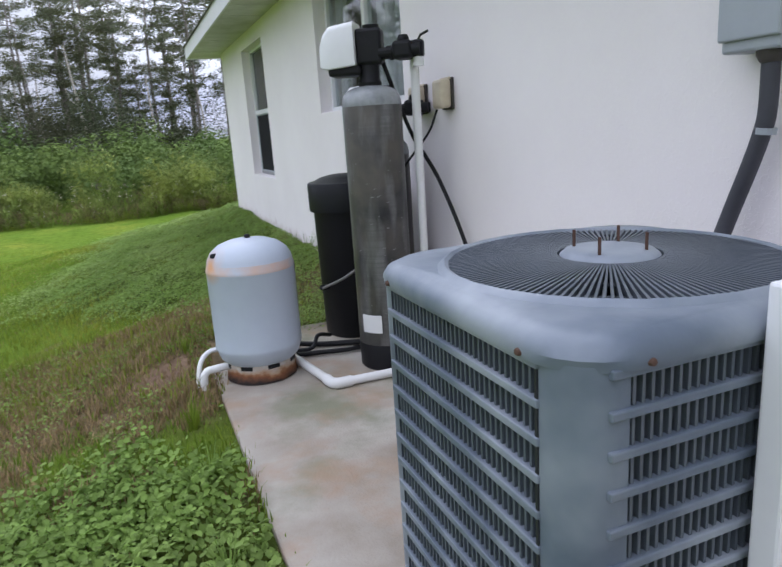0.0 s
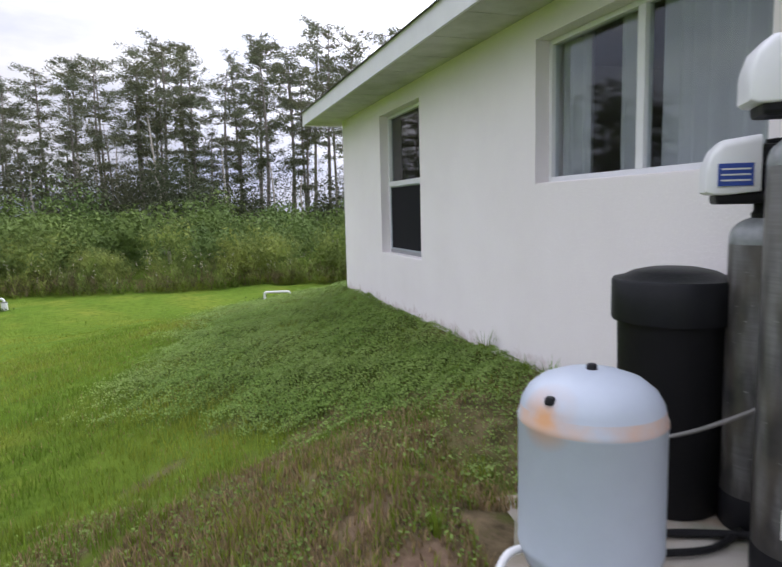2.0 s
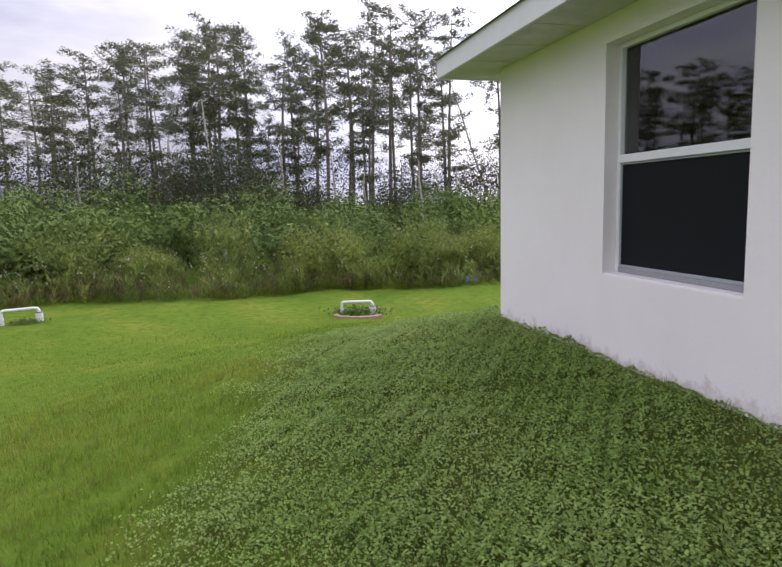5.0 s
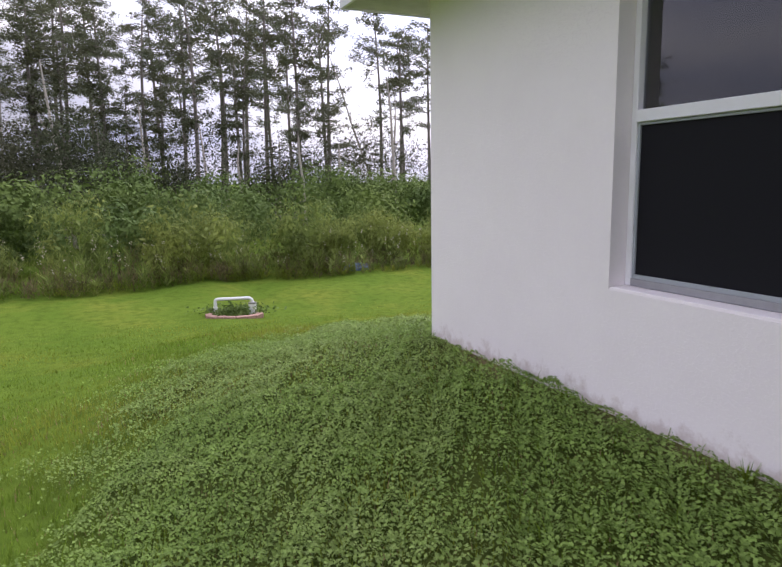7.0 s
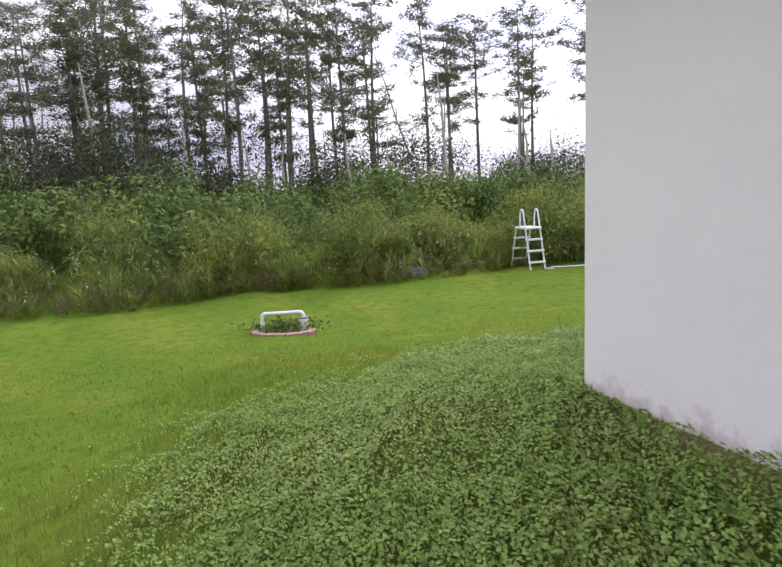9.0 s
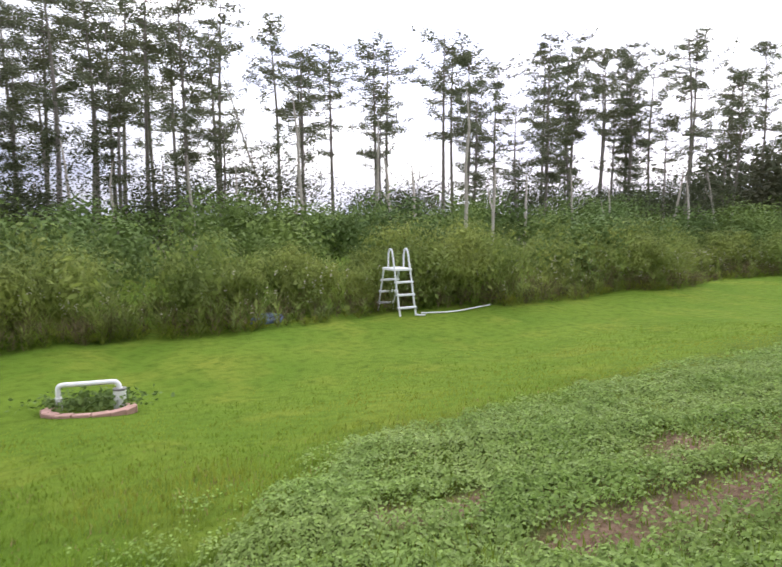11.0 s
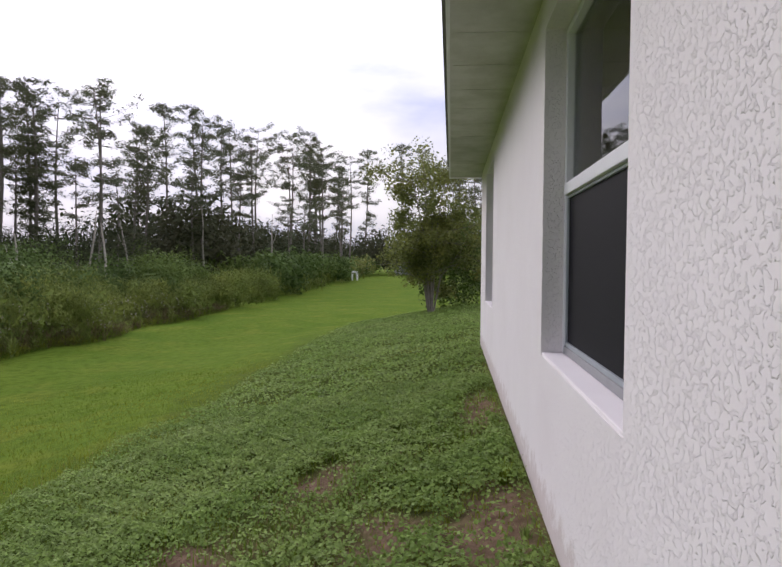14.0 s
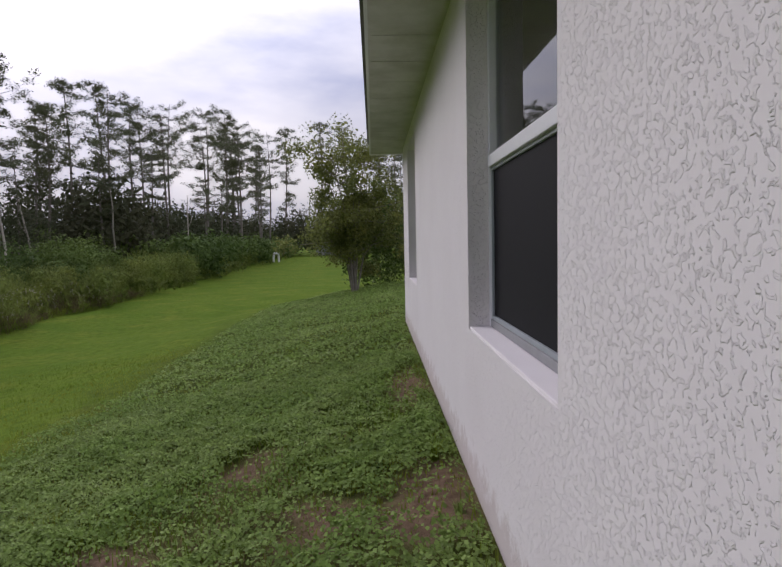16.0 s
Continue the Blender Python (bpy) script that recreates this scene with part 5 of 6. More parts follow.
def make_post(x, y):
    z = float(ground_z(x, y))
    root = thing("marker_post", x, y, z, "white pipe frame standing far down the lawn strip", "post")
    for s in (-0.32, 0.32):
        part("leg", tube([(0, s, -0.1), (0, s, 1.0)], 0.13, 10), VINYL, root)
    part("bar", tube([(0, -0.42, 1.05), (0, 0.42, 1.05)], 0.12, 10), VINYL, root)


make_post(79.9, 12.6)


def make_far_house(x, y):
    z = float(ground_z(x, y))
    root = thing("shed", x, y, z, "pale shed far off beyond the lawn", "shed")
    part("wall", box(-2, 2, -1.9, 1.9, -0.2, 2.2), TRIM, root)
    bm = bmesh.new()
    vs = [bm.verts.new(p) for p in ((-2.2, -2.1, 2.2), (2.2, -2.1, 2.2), (2.2, 2.1, 2.2), (-2.2, 2.1, 2.2), (-2.2, 0, 3.2), (2.2, 0, 3.2))]
    for q in ((0, 1, 5, 4), (2, 3, 4, 5), (0, 4, 3), (1, 2, 5), (3, 2, 1, 0)):
        bm.faces.new([vs[i] for i in q])
    part("roof", bm, SHINGLE, root)
    part("door", add_box(bmesh.new(), -2.04, -1.99, -0.5, 0.5, 0, 2.0, 0.01), STEELGREY, root)


make_far_house(112.0, 8.4)


# ---- plants ----
rng = np.random.default_rng(11)


def lawn_blades(name, n, x0, x1, y0, y1, height, width, keep, mat, label, seed):
    g = np.random.default_rng(seed)
    x, y = g.uniform(x0, x1, n), g.uniform(y0, y1, n)
    fade = smooth((x - x0) / 1.2 + (x0 > -0.5)) * smooth((x1 - x) / 1.6 + (x1 < 0.5)) * smooth((y1 - y) / 2.2)
    k = keep(x, y) * fade > g.random(n)
    x, y = x[k], y[k]
    n = len(x)
    root = np.stack([x, y, ground_z(x, y) - 0.006], 1)
    h = height * g.uniform(0.5, 1.25, n) * (1 + 0.45 * wave(x, y, 4.0, 2) + 0.35 * wave(x, y, 11.0, 6))
    a = g.uniform(0, 2 * math.pi, n)
    lean = g.uniform(0.1, 0.8, n) * h
    out = np.stack([np.cos(a), np.sin(a), np.zeros(n)], 1)
    tip = root + out * lean[:, None] + np.stack([np.zeros(n), np.zeros(n), h], 1)
    v, f = blade_arrays(root, tip, width * g.uniform(0.6, 1.3, n), -out * (lean * 0.25)[:, None])
    return tagged(triangles(name, v, f, mat), label, "grass", kind="stuff")


def outside(x, y):
    """1 off the house and off the pad."""
    on_pad = (x > -1.31 + 0.04 * wave(x, y, 11, 2)) & (y < -6.85) & (y > -12)
    return ((house_gap(x, y) > 0.02) & ~on_pad).astype(float)


NEAR = [(-5.5, 0.1, -11.0, 2.6), (-2.5, 7.0, 0.0, 5.0)]
for k, (x0, x1, y0, y1) in enumerate(NEAR):
    area = (x1 - x0) * (y1 - y0)
    lawn_blades("grass", int(area * 1050), x0, x1, y0, y1, 0.065, 0.0032, lambda x, y: outside(x, y) * (1 - 0.65 * weedy(x, y)) * (1 - 0.8 * bare_amount(x, y)) * (1 - 0.55 * dry_amount(x, y)), BLADE, "short green lawn grass", 21 + k)
    lawn_blades("dead_grass", int(area * 1500), x0, x1, y0, y1, 0.04, 0.003, lambda x, y: outside(x, y) * np.clip(dry_amount(x, y) + 0.1, 0, 1) * (1 - 0.6 * bare_amount(x, y)), STRAW, "dry straw-coloured turf", 31 + k)
lawn_blades("dead_grass", 70000, -4.2, -1.0, -9.6, -4.6, 0.05, 0.0045, lambda x, y: outside(x, y) * dry_amount(x, y) * (1 - 0.75 * bare_amount(x, y)), STRAW, "matted dead grass on the dry patch by the pad", 33)
lawn_blades("grass", 26000, -4.2, -1.0, -9.6, -4.6, 0.055, 0.0045, lambda x, y: outside(x, y) * dry_amount(x, y) * (1 - 0.8 * bare_amount(x, y)) * np.clip(0.5 + 0.7 * wave(x, y, 3.1, 6), 0.08, 1), BLADE, "sparse green grass in the dry patch", 34)
lawn_blades("grass", 34000, -4.6, -0.4, -8.2, 0.5, 0.085, 0.0042, lambda x, y: outside(x, y) * (1 - 0.6 * weedy(x, y)) * (1 - 0.7 * dry_amount(x, y)) * np.clip(0.15 + 0.9 * wave(x, y, 5.1, 14) + 0.6 * wave(x, y, 13.0, 5), 0, 1), BLADE, "coarser grass standing in tufts on the lawn", 44)
lawn_blades("grass", 26000, -0.5, 7.0, 0.0, 4.6, 0.095, 0.0036, lambda x, y: outside(x, y) * weedy(x, y) * np.clip(wave(x, y, 2.9, 12) + 0.5 * wave(x, y, 7.0, 3), 0, 1), BLADE, "longer grass growing in tufts among the weeds", 43)
lawn_blades("grass", 60000, -8, 13, 0.0, 8.5, 0.035, 0.005, lambda x, y: outside(x, y), BLADE, "short green lawn grass further off", 41)
lawn_blades("grass", 14000, -10, -5.5, -12, 1.5, 0.045, 0.006, lambda x, y: outside(x, y), BLADE, "short green lawn grass further off", 42)


def ovate_arrays(centre, along, across, fold=0.25):
    """Leaves with a rounded outline, folded along the rib: four triangles each."""
    nrm = np.cross(along, across)
    nrm /= np.linalg.norm(nrm, axis=1, keepdims=True) + 1e-9
    lift = nrm * np.linalg.norm(across, axis=1, keepdims=True) * fold
    v = np.stack([centre - along, centre - 0.45 * along + 0.95 * across + lift, centre + 0.35 * along + 0.85 * across + lift, centre + along - 0.6 * lift,
                  centre + 0.35 * along - 0.85 * across + lift, centre - 0.45 * along - 0.95 * across + lift], axis=1).reshape(-1, 3)
    i = np.arange(len(centre))[:, None] * 6
    f = np.concatenate([i + [0, 1, 2], i + [0, 2, 3], i + [0, 3, 4], i + [0, 4, 5]], axis=1).reshape(-1, 3)
    return v, f


def canopy(x, y):
    """Height of the weeds' uneven top: mounds, hollows and single sprigs."""
    lumps = 0.5 + 0.34 * wave(x, y, 4.6, 3) + 0.34 * wave(x, y, 10.5, 6) + 0.3 * wave(x, y, 23.0, 1)
    return (0.018 + 0.105 * np.clip(lumps, 0, 1.1) + 0.03 * np.clip(wave(x, y, 1.7, 5), 0, 1)) * smooth(bank_gap(x, y) / 0.2 + 0.3)


def weeds(name, n, x0, x1, y0, y1, size, seed, label, fine=True):
    g = np.random.default_rng(seed)
    x, y = g.uniform(x0, x1, n), g.uniform(y0, y1, n)
    clump = np.clip(0.8 + 0.45 * wave(x, y, 2.3, 8) + 0.4 * wave(x, y, 6.0, 4), 0.2, 1)
    k = outside(x, y) * weedy(x, y) * clump > g.random(n)
    x, y = x[k], y[k]
    n = len(x)
    top = canopy(x, y)
    z = ground_z(x, y) + top * np.where(g.random(n) < 0.72, g.uniform(0.86, 1.12, n), g.uniform(0.15, 0.86, n))
    # each leaf leans with the slope of the mound it grows on
    e = 0.02
    slope = np.stack([(top - canopy(x + e, y)) / e, (top - canopy(x, y + e)) / e, np.full(n, 1.0)], 1)
    normal = slope + g.normal(size=(n, 3)) * 0.42
    normal /= np.linalg.norm(normal, axis=1, keepdims=True)
    a = unit(g, n)
    a -= normal * np.sum(a * normal, axis=1, keepdims=True)
    a /= np.linalg.norm(a, axis=1, keepdims=True) + 1e-9
    s = size * g.uniform(0.5, 1.35, n)[:, None]
    v, f = (ovate_arrays if fine else leaf_arrays)(np.stack([x, y, z], 1), a * s / 2, np.cross(normal, a) * s * 0.36)
    return tagged(triangles(name, v, f, WEED), label, "weeds", kind="stuff")


weeds("weeds", 540000, -4.2, 0.0, -7.0, 3.2, 0.0192, 51, "low broad-leaved weeds covering the bank by the wall", False)
weeds("weeds", 270000, 0.0, 6.5, 0.0, 3.8, 0.0245, 52, "low broad-leaved weeds along the rear wall", False)
weeds("weeds", 115000, 6.5, 20, -3, 3.6, 0.04, 53, "low broad-leaved weeds along the rear wall", False)
weeds("weeds", 90000, -3.8, -1.36, -11.0, -7.0, 0.028, 54, "lush broad-leaved weeds beside the concrete pad")


def dry_weeds():
    """Weeds creeping into the dry patch in loose clumps."""
    g = np.random.default_rng(58)
    n = 60000
    x, y = g.uniform(-4.0, -1.2, n), g.uniform(-9.4, -5.0, n)
    k = outside(x, y) * dry_amount(x, y) * (1 - bare_amount(x, y)) * np.clip(0.3 + 0.8 * wave(x, y, 4.2, 9), 0, 1) > g.random(n)
    x, y = x[k], y[k]
    s = 0.021 * g.uniform(0.5, 1.4, len(x))
    v, f = random_leaves(g, np.stack([x, y, ground_z(x, y) + g.random(len(x)) * 0.045], 1), s, s * 0.5, 1.0, 0.5)
    tagged(triangles("weeds", v, f, WEED), "loose clumps of weeds in the dry patch", "weeds", kind="stuff")


dry_weeds()


def weed_tuft(x, y, seed, tall):
    g = np.random.default_rng(seed)
    n = 46
    a = g.uniform(0, 2 * math.pi, n)
    out = np.stack([np.cos(a), np.sin(a), np.zeros(n)], 1)
    base = out * g.uniform(0, 0.03, (n, 1))
    h = tall * g.uniform(0.35, 1.0, n)
    tip = base + out * (h * g.uniform(0.15, 0.6, n))[:, None] + np.stack([0 * h, 0 * h, h], 1)
    v, f = blade_arrays(base, tip, np.full(n, 0.004), -out * 0.012)
    ob = triangles("weed_tuft", v, f, WEED if seed % 2 else BLADE)
    ob.matrix_basis = Matrix.Translation((x, y, float(ground_z(x, y)) - 0.01))
    tagged(ob, "tuft of long weeds against the stucco", "weed", "tufts along the walls")


for k, (x, y, t) in enumerate([(-0.1, -4.7, 0.26), (-0.08, -4.0, 0.14), (-0.1, -1.6, 0.13), (-0.14, -1.2, 0.16), (-0.07, -2.6, 0.1), (-0.08, -5.6, 0.2), (-0.12, -5.35, 0.16), (-0.1, -0.5, 0.09), (3.05, 0.14, 0.17), (3.6, 0.12, 0.12),
                               (4.3, 0.1, 0.12), (2.35, 0.1, 0.08), (6.2, 0.12, 0.1), (-0.1, -3.3, 0.1), (-1.5, -7.9, 0.2), (-1.48, -8.4, 0.16), (-1.45, -7.0, 0.12), (-1.5, -9.0, 0.14)]):
    weed_tuft(x, y, 60 + k, t)


# brush along the far side of the lawn: tall weeds, then shrubs, then dark thicket
EDGE = 11.0


def edge_y(x):
    return EDGE + 0.35 * np.sin(x * 0.33) + 0.25 * np.sin(x * 0.9 + 1) + np.maximum(x - 20, 0) * 0.03


def tall_weeds(name, plants, x0, x1, depth, tall, mat, label, seed, per=34, width=0.012, droop=0.25, leafy=False):
    g = np.random.default_rng(seed)
    px = g.uniform(x0, x1, plants)
    py = edge_y(px) + g.random(plants) ** 1.2 * depth
    ph = tall * g.uniform(0.55, 1.1, plants) * (0.72 + 0.28 * wave(px, py, 0.8, 4)) * (0.6 + 0.4 * smooth((py - edge_y(px)) / 1.2))
    pick = np.repeat(np.arange(plants), per)
    n = len(pick)
    a = g.uniform(0, 2 * math.pi, n)
    out = np.stack([np.cos(a), np.sin(a), np.zeros(n)], 1)
    t = g.random(n) ** 0.8
    base = np.stack([px[pick], py[pick], ground_z(px[pick], py[pick])], 1)
    spread = 0.10 + 0.24 * np.sin(t * 2.6)
    root = base + out * (spread * 0.35 * ph[pick] / tall)[:, None] + np.stack([0 * t, 0 * t, t * ph[pick] * 0.85], 1)
    length = ph[pick] * g.uniform(0.16, 0.34, n)
    tip = root + out * (length * g.uniform(droop * 0.5, droop * 2.2, n))[:, None] + np.stack([0 * t, 0 * t, length], 1)
    v, f = blade_arrays(root, tip, np.full(n, width) * g.uniform(0.6, 1.4, n), out * 0.02)
    return tagged(triangles(name, v, f, mat), label, "tall weeds", kind="stuff")


tall_weeds("tall_weeds", 650, -24, 24, 2.4, 1.45, FENNEL, "feathery green weeds chest-high at the lawn's edge", 71, 46, 0.01, 0.7)
tall_weeds("tall_weeds", 300, 24, 90, 3.5, 1.5, FENNEL, "feathery green weeds along the far lawn", 72, 34, 0.03, 0.7)
tall_weeds("sedge", 1700, -24, 30, 1.4, 1.0, SEDGE, "brown sedge and dead stalks at the lawn's edge", 73, 24, 0.006, 0.4)
tall_weeds("sedge", 1000, -24, 30, 0.8, 0.55, BLADE, "long uncut grass at the lawn's edge", 74, 24, 0.007, 0.5)


def seed_heads(n, seed):
    g = np.random.default_rng(seed)
    x = g.uniform(-16, 26, n)
    y = edge_y(x) + g.uniform(0.0, 1.2, n)
    c = np.stack([x, y, ground_z(x, y) + g.uniform(0.35, 1.15, n)], 1)
    v, f = random_leaves(g, np.repeat(c, 5, 0) + g.normal(size=(n * 5, 3)) * [0.02, 0.02, 0.06], np.full(n * 5, 0.045), np.full(n * 5, 0.03))
    tagged(triangles("seed_heads", v, f, FLOWER), "pale seed heads and small flowers in the brush", "seed heads", kind="stuff")


seed_heads(420, 77)


def shrubs(name, count, x0, x1, near, far, lo, hi, leaf, per, mat, label, seed, ratio=0.55, upright=0.0, puffs=11, west=False):
    """Bushes of leafy puffs; each leaf lies on its puff's skin."""
    g = np.random.default_rng(seed)
    x = g.uniform(x0, x1, count)
    y = edge_y(x) + g.uniform(near, far, count)
    if west:
        x, y = -40 - (y - EDGE), x
    h = g.uniform(lo, hi, count)
    r = h * g.uniform(0.42, 0.75, count)
    base = ground_z(x, y)
    own = np.repeat(np.arange(count), puffs)
    d = unit(g, len(own), 0.3) * g.uniform(0.35, 1.0, (len(own), 1))
    pc = np.stack([x[own] + d[:, 0] * r[own] * 0.8, y[own] + d[:, 1] * r[own] * 0.8, base[own] + h[own] * (0.46 + 0.36 * d[:, 2])], 1)
    pr = r[own] * g.uniform(0.28, 0.55, len(own))
    n = count * per
    k = g.integers(0, len(own), n)
    e = unit(g, n, 0.25)
    skin = np.where(g.random(n) < 0.2, g.uniform(0.4, 0.85, n), g.uniform(0.88, 1.06, n))
    c = pc[k] + e * (pr[k] * skin)[:, None] * [1, 1, 0.85]
    c[:, 2] = np.maximum(c[:, 2], base[own[k]] + 0.03)
    normal = e + 0.28 * g.normal(size=(n, 3)) + [0, 0, 0.2]
    normal /= np.linalg.norm(normal, axis=1, keepdims=True) + 1e-9
    a = unit(g, n) + [0, 0, upright]
    a -= normal * np.sum(a * normal, axis=1, keepdims=True)
    a /= np.linalg.norm(a, axis=1, keepdims=True) + 1e-9
    s = leaf * g.uniform(0.55, 1.35, n)
    v, f = leaf_arrays(c, a * s[:, None] / 2, np.cross(normal, a) * s[:, None] * ratio / 2)
    ob = tagged(triangles(name, v, f, mat), label, "shrubs", kind="stuff")
    # broader leaf clumps fill the inside of each puff
    many = (42 if mat is THICKET else 22) if leaf < 0.25 else 12
    m = len(own) * many
    k = np.repeat(np.arange(len(own)), many)
    c = pc[k] + unit(g, m) * (pr[k] * g.uniform(0.1, 0.82, m))[:, None] * [1, 1, 0.85]
    c[:, 2] = np.maximum(c[:, 2], base[own[k]] + 0.05)
    s = np.minimum(pr[k] * 0.6, max(leaf * 1.7, 0.2)) * g.uniform(0.6, 1.15, m)
    v, f = random_leaves(g, c, s, s * 0.42, 0.3, 0.9)
    triangles("inner_foliage", v, f, mat, ob)["label"] = "leaf clumps inside the bushes"
    return ob


shrubs("shrubs", 75, -22, 32, 0.6, 3.0, 1.4, 2.3, 0.1, 2300, FENNEL, "feathery yellow-green bushes at the lawn's edge", 82, 0.17, 1.8)
shrubs("shrubs", 60, 8, 50, 0.4, 3.0, 1.6, 2.6, 0.11, 1600, FENNEL, "feathery green bushes along the lawn strip", 87, 0.2, 1.6)
shrubs("shrubs", 70, -24, 32, 2.0, 6.5, 2.0, 3.2, 0.13, 1300, SHRUB, "mid-green shrubs behind the tall weeds", 81)
shrubs("thicket", 70, -34, 44, 6.0, 13.0, 2.6, 4.2, 0.14, 1600, SHRUB, "dense bushes before the trees", 83)
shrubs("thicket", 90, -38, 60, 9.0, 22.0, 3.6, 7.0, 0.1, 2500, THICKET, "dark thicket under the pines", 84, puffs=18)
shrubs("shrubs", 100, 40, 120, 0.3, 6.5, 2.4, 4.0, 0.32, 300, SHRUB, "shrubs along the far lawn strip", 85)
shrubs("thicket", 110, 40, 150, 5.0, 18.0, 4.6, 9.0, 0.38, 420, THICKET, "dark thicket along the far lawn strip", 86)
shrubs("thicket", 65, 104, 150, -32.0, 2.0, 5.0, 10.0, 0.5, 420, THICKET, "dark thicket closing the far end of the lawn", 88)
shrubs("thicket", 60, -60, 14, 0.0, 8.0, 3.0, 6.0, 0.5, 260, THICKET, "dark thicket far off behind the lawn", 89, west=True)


def sliver_arrays(root, along, across):
    """One narrow triangle a spray of needles."""
    v = np.stack([root - across, root + across, root + along], axis=1).reshape(-1, 3)
    return v, np.arange(len(v)).reshape(-1, 3)


def pine_tree(seed, tall, crown_from, wide, lean=0.0):
    """A thin pine: bare leaning trunk, limbs in tiers, flat tufts of needles towards their ends."""
    g = np.random.default_rng(seed)
    root = new("pine_tree")
    bend = g.normal(size=2) * 0.25
    pts, rad = [], []
    for i in range(9):
        t = i / 8
        pts.append((bend[0] * math.sin(t * 3) + lean * t * tall, bend[1] * math.sin(t * 2.4), t * tall - 0.2))
        rad.append(0.115 * (1 - t) ** 0.7 + 0.016)
    bm = tube(pts, rad, 7)
    leaves = []
    tiers = int((1 - crown_from) * tall / 0.62)
    for k in range(tiers):
        t = crown_from + (1 - crown_from) * ((k + g.random()) / tiers) ** 0.85
        i = min(int(t * 8), 7)
        p = Vector(pts[i]).lerp(Vector(pts[i + 1]), t * 8 - i)
        u = (t - crown_from) / (1 - crown_from)
        for _ in range(g.integers(2, 5)):
            a = g.uniform(0, 2 * math.pi)
            ln = (0.3 + wide * (0.25 + 0.75 * math.sin(math.pi * (0.1 + 0.66 * u)))) * g.uniform(0.35, 1.1)
            q = p + Vector((math.cos(a) * ln, math.sin(a) * ln, ln * g.uniform(-0.15, 0.5)))
            mid = p.lerp(q, 0.5) + Vector((0, 0, -0.08 * ln))
            add_tube(bm, [p, mid, q], [0.026, 0.016, 0.005], 4)
            for c, size in ((q, 0.8), (mid.lerp(q, 0.55), 1.0), (mid.lerp(q, 0.1), 0.9), (p.lerp(mid, 0.6), 0.6)):
                if g.random() < 0.84:
                    # a flat spray of fine needles along the limb
                    n = int(56 * size)
                    r = g.random((n, 1)) ** 0.6
                    off = unit(g, n) * r * [0.48 * size, 0.48 * size, 0.26]
                    off[:, 2] -= 0.1 * (off[:, 0] ** 2 + off[:, 1] ** 2) / (0.5 * size)
                    cc = np.array(c) + off + [g.normal() * 0.14, g.normal() * 0.14, 0.06]
                    away = unit(g, n, 0.15) * [1, 1, 0.7]
                    leaves.append(sliver_arrays(cc, away * g.uniform(0.1, 0.25, (n, 1)), np.cross(away, unit(g, n, 0.8)) * g.uniform(0.03, 0.055, (n, 1))))
    part("trunk", bm, BARK, root, "thin grey-brown trunk and limbs", True)
    v, f = joined(leaves)
    triangles("crown", v, f, PINE, root)["label"] = "sparse tiers of dull green needles"
    return tagged(root, "tall thin pine with a sparse tiered crown", "tree", "pines behind the lawn")


def place_pines():
    g = np.random.default_rng(5)
    kinds = [pine_tree(100 + k, 12.5 + 0.6 * (k % 4), (0.42, 0.5, 0.3, 0.58, 0.46, 0.62, 0.36)[k], (1.5, 2.0, 1.4, 2.3, 1.8, 2.1, 1.5)[k]) for k in range(7)]
    spots = []
    for az in np.arange(-40, 97, 2.45):
        for row in range(3):
            b = az + g.uniform(-0.7, 0.7)
            far = np.interp(b, [-45, -18, -5, 20, 42, 60, 75, 84, 97], [32, 36, 33, 33, 38, 48, 62, 95, 118]) * ((1.0, 1.25, 0.95)[row] + g.uniform(-0.12, 0.14))
            el = np.interp(b, [-45, -18, -8, 0, 15, 28, 31, 35, 43, 46, 49, 55, 62, 75, 80, 84, 90], [11, 12.6, 15.6, 18, 18, 17, 14, 16.5, 16, 11, 16.5, 16, 14, 12.8, 12.0, 10.8, 9]) * (g.uniform(0.8, 1.04) if row < 2 else g.uniform(0.42, 0.75))
            if g.random() < (0.24, 0.3, 0.48)[row] + 0.25 * math.sin(b * 0.9) - 0.12 * (b > 74) - 0.22 * (b > 45) - 0.24 * (b < 18):
                continue
            x, y = -1.2 + far * math.sin(radians(b)), -3.0 * max(0, 1 - b / 60) + far * math.cos(radians(b))
            if y < float(edge_y(x)) + 2.5 and x < 100:
                y = float(edge_y(x)) + g.uniform(2.5, 8)
            spots.append((x, y, 2.3 + far * math.tan(radians(el)), g.uniform(0, 360), g.normal() * 1.6))
    for k in range(24):
        y = -52 + 66 * (k + g.random()) / 24
        x = -46 - 9 * g.random()
        spots.append((x, y, g.uniform(9, 13.5), g.uniform(0, 360), g.normal() * 1.6))
    used = set()
    for x, y, h, turn, tilt in spots:
        k = int(g.integers(0, len(kinds)))
        s = h / (12.5 + 0.6 * (k % 4))
        m = pose(x, y, float(ground_z(x, y)) - 0.1, tilt, g.normal() * 1.6, turn) @ Matrix.Diagonal((s ** 0.6, s ** 0.6, s, 1))
        if k in used:
            ob = copy_thing(kinds[k], m)
            ob.matrix_basis = m
        else:
            used.add(k)
            kinds[k].matrix_basis = m


place_pines()


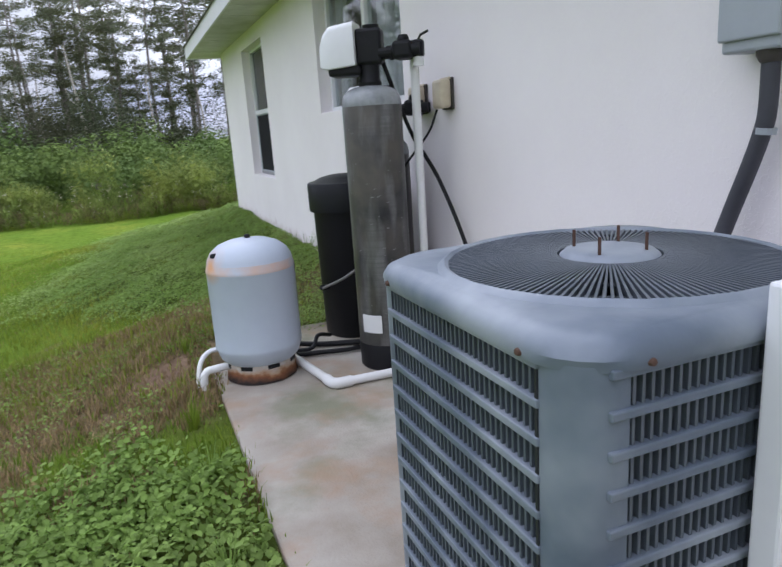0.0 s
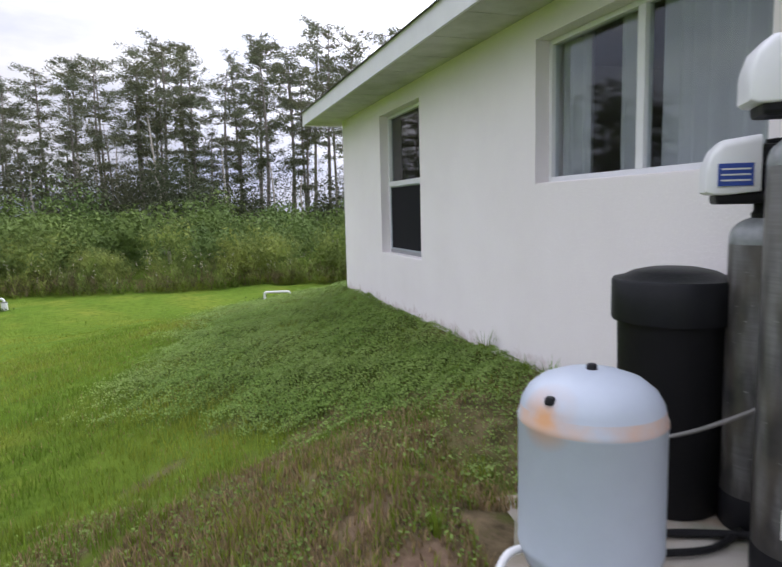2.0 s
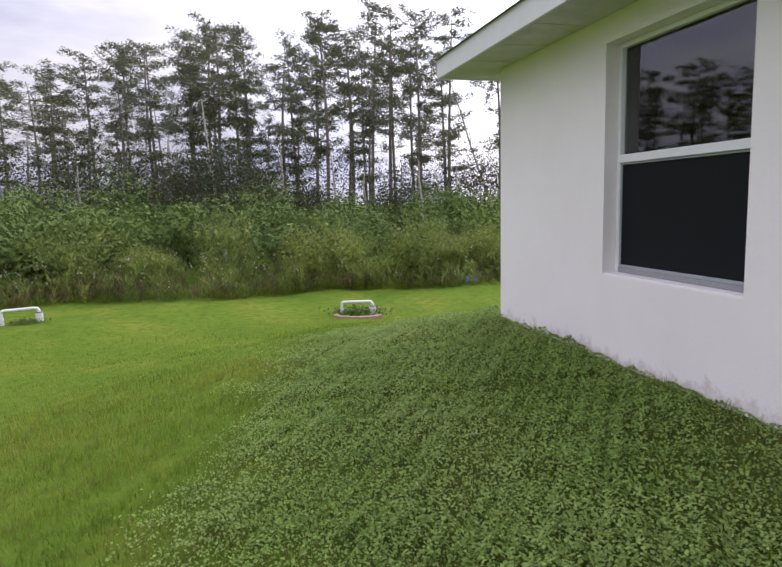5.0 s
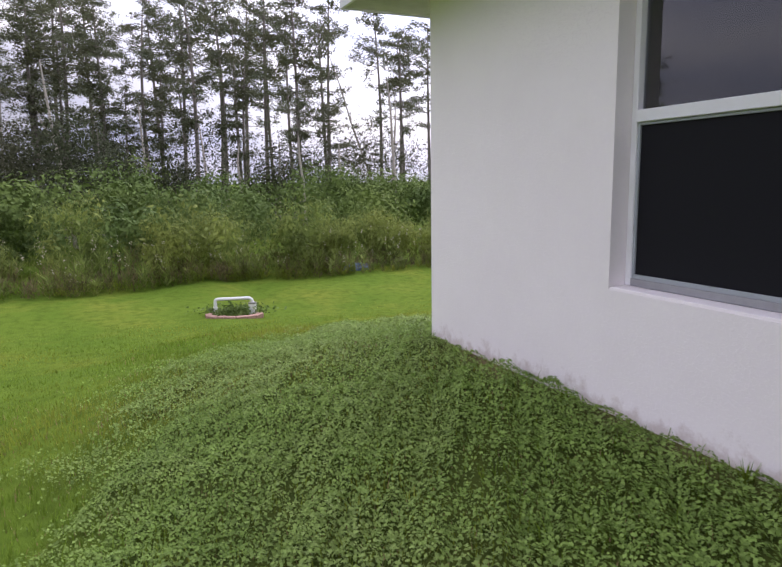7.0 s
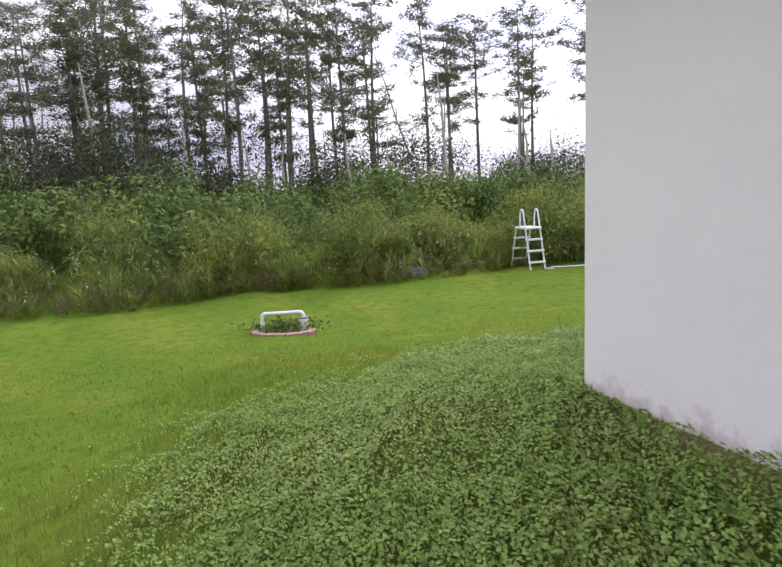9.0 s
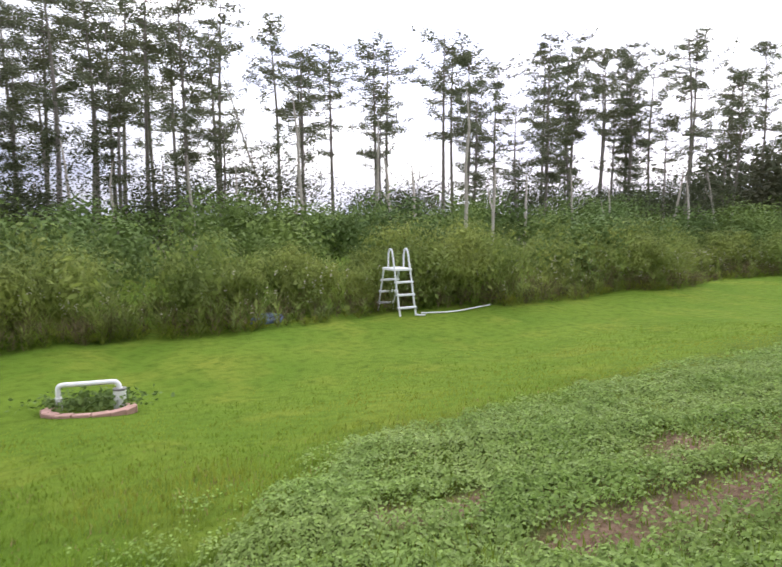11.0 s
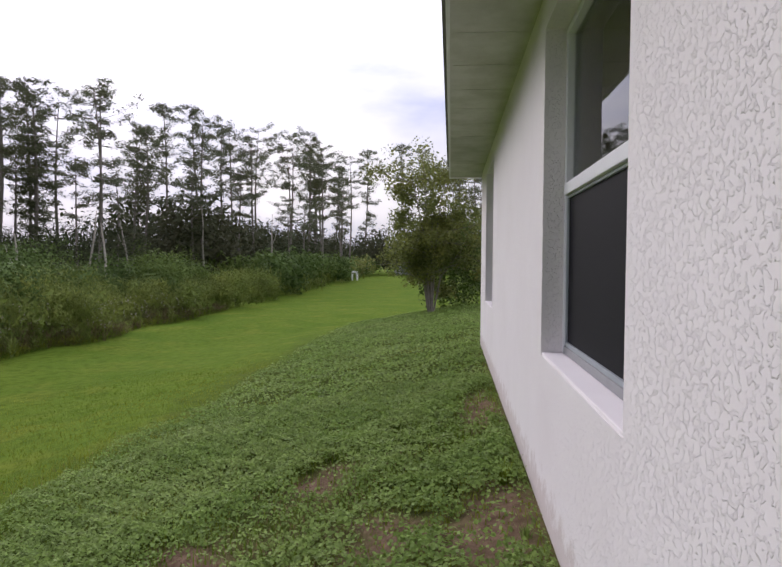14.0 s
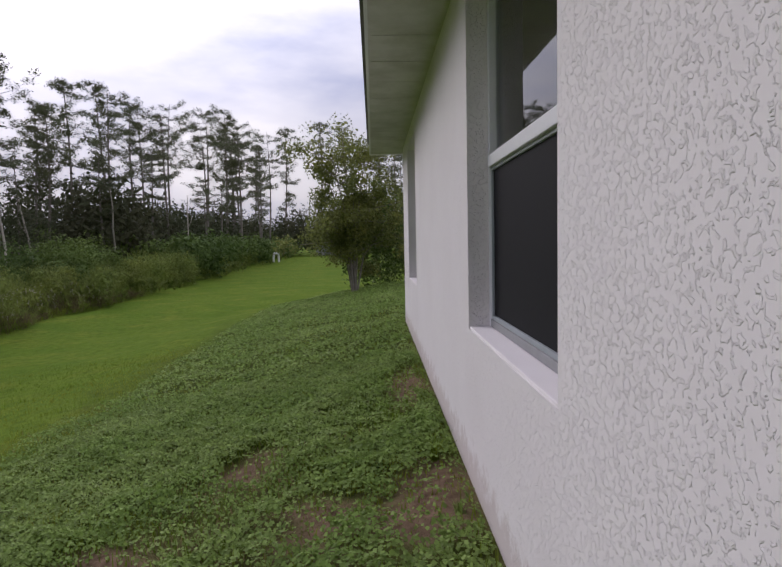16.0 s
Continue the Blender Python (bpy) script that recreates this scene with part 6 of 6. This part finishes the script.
def snag(x, y, tall, tilt, turn, seed):
    g = random.Random(seed)
    pts = [(0.02 * g.uniform(-1, 1) * i, 0.02 * g.uniform(-1, 1) * i, tall * i / 5 - 0.15) for i in range(6)]
    bm = tube(pts, [0.085, 0.075, 0.065, 0.055, 0.045, 0.02], 7)
    if seed % 3 == 0:
        p = Vector(pts[3])
        add_tube(bm, [p, p + Vector((0.3, 0.1, 0.5)), p + Vector((0.4, 0.15, 1.0))], [0.045, 0.03, 0.012], 5)
    ob = part("dead_tree", bm, SNAG, None, "", True)
    ob.matrix_basis = pose(x, y, float(ground_z(x, y)), 0, tilt, turn)
    tagged(ob, "bleached dead trunk standing in the brush", "dead tree", "dead trunks in the brush")


g5 = random.Random(4)
for k in range(36):
    az = -24 + 112 * (k + g5.random()) / 36
    far = np.interp(az, [-24, 40, 60, 75, 88], [27, 28, 38, 55, 90]) * g5.uniform(0.85, 1.15)
    x, y = -1.2 + far * math.sin(radians(az)), -2 + far * math.cos(radians(az))
    if y > float(edge_y(x)) + 4:
        snag(x, y, g5.uniform(3.6, 7.0), g5.uniform(-8, 8), g5.uniform(0, 360), k)
snag(16, 36, 11.5, -24, 20, 90)


def small_tree(x, y):
    """A bushy many-stemmed tree beside the end of the house."""
    g = np.random.default_rng(9)
    root = thing("small_tree", x, y, float(ground_z(x, y)), "bushy yellow-green small tree past the end of the house", "tree")
    bm = bmesh.new()
    ends = []
    for k in range(9):
        a = 2 * math.pi * k / 9 + g.uniform(-0.3, 0.3)
        r, h = g.uniform(0.35, 1.1), (4.0, 2.1, 3.4, 1.6, 3.8, 2.6, 3.9, 1.9, 3.2)[k]
        q = Vector((math.cos(a) * r, math.sin(a) * r + 0.12, h))
        mid = q * 0.5 + Vector((-q.x * 0.2, -q.y * 0.2, 0.1))
        add_tube(bm, [(0.04 * math.cos(a), 0.04 * math.sin(a), -0.1), mid, q], [0.032, 0.022, 0.007], 6)
        ends.append(q)
        for _ in range(13):
            t = g.uniform(0.4, 1.0)
            p = mid.lerp(q, 2 * t - 1) if t > 0.5 else mid * (2 * t)
            e = p + Vector((g.normal() * 0.55, g.normal() * 0.55, g.uniform(-0.25, 0.45)))
            add_tube(bm, [p, e], [0.012, 0.004], 4)
            ends.append(e)
    # thin shoots above the crown
    for _ in range(12):
        p = Vector((g.normal() * 0.6, g.normal() * 0.6 - 0.5, 3.7))
        e = p + Vector((g.normal() * 0.2, g.normal() * 0.2, g.uniform(0.4, 1.0)))
        add_tube(bm, [p, e], [0.01, 0.003], 4)
        ends += [e, p.lerp(e, 0.5)]
    part("trunk", bm, BARK, root, "thin grey stems", True)
    c = np.array([tuple(e) for e in ends])
    n = 28000
    full = g.uniform(0.35, 1.0, len(c))
    full[-24:] *= 0.3
    pick = g.choice(len(c), n, p=full / full.sum())
    cc = c[pick] + unit(g, n) * g.random((n, 1)) ** 0.7 * [0.42, 0.42, 0.3]
    cc = cc[cc[:, 2] > 0.45]
    s = g.uniform(0.05, 0.12, len(cc))
    v, f = random_leaves(g, cc, s, s * 0.5, 0.5, 0.8)
    triangles("crown", v, f, TREELEAF, root)


small_tree(17.7, 1.0)


def bush(x, y, tall, wide, seed, mat, label):
    g = np.random.default_rng(seed)
    n = 9000
    d = unit(g, n, 0.25)
    rad = (0.8 + 0.25 * np.sin(d[:, 0] * 6 + seed) * np.cos(d[:, 1] * 5)) * g.uniform(0.7, 1.05, n)
    c = np.stack([d[:, 0] * rad * wide, d[:, 1] * rad * wide, np.maximum(tall * 0.5 + d[:, 2] * rad * tall * 0.55, 0.02)], 1)
    s = g.uniform(0.06, 0.15, n)
    v, f = random_leaves(g, c, s, s * 0.55, 0.6, 0.7)
    ob = triangles("bush", v, f, mat)
    ob.matrix_basis = Matrix.Translation((x, y, float(ground_z(x, y))))
    tagged(ob, label, "bush", "bushes past the house")


bush(20.4, 0.35, 3.4, 1.5, 3, SHRUB, "dark green bush behind the small tree")
bush(22.5, -1.4, 4.4, 2.4, 4, THICKET, "dark green bush beyond the house corner")


def arch_weeds():
    g = np.random.default_rng(6)
    n = 900
    c = np.stack([g.normal(size=n) * 0.3, g.normal(size=n) * 0.16, np.abs(g.normal(size=n)) * 0.07 + 0.02], 1)
    s = g.uniform(0.04, 0.09, n)
    v, f = random_leaves(g, c, s, s * 0.6)
    ob = triangles("weed_clump", v, f, SHRUB)
    ob.matrix_basis = pose(0.05, 7.66, float(ground_z(0.05, 7.66)), 0, 0, -24)
    tagged(ob, "leafy weeds growing in the little bed under the pipe", "weed")
    ob2 = triangles("weed_clump", v * [0.6, 0.8, 0.5], f, SHRUB)
    ob2.matrix_basis = pose(-6.75, 8.6, float(ground_z(-6.75, 8.6)))
    tagged(ob2, "leafy weeds under the farther pipe", "weed")


arch_weeds()


def wall_debris():
    """Dirt and leaf scraps in the joint between pad and wall."""
    g = np.random.default_rng(15)
    n = 420
    y = g.uniform(-9.3, -7.2, n)
    x = -0.012 - np.abs(g.normal(size=n)) * 0.025
    c = np.stack([x, y, SLAB_Z + 0.004 + g.random(n) * 0.012], 1)
    s = g.uniform(0.008, 0.03, n)
    v, f = random_leaves(g, c, s, s * 0.6, 1.5, 0.3)
    tagged(triangles("leaf_litter", v, f, SEDGE), "dirt and dead leaf scraps along the foot of the wall", "litter", kind="stuff")


wall_debris()
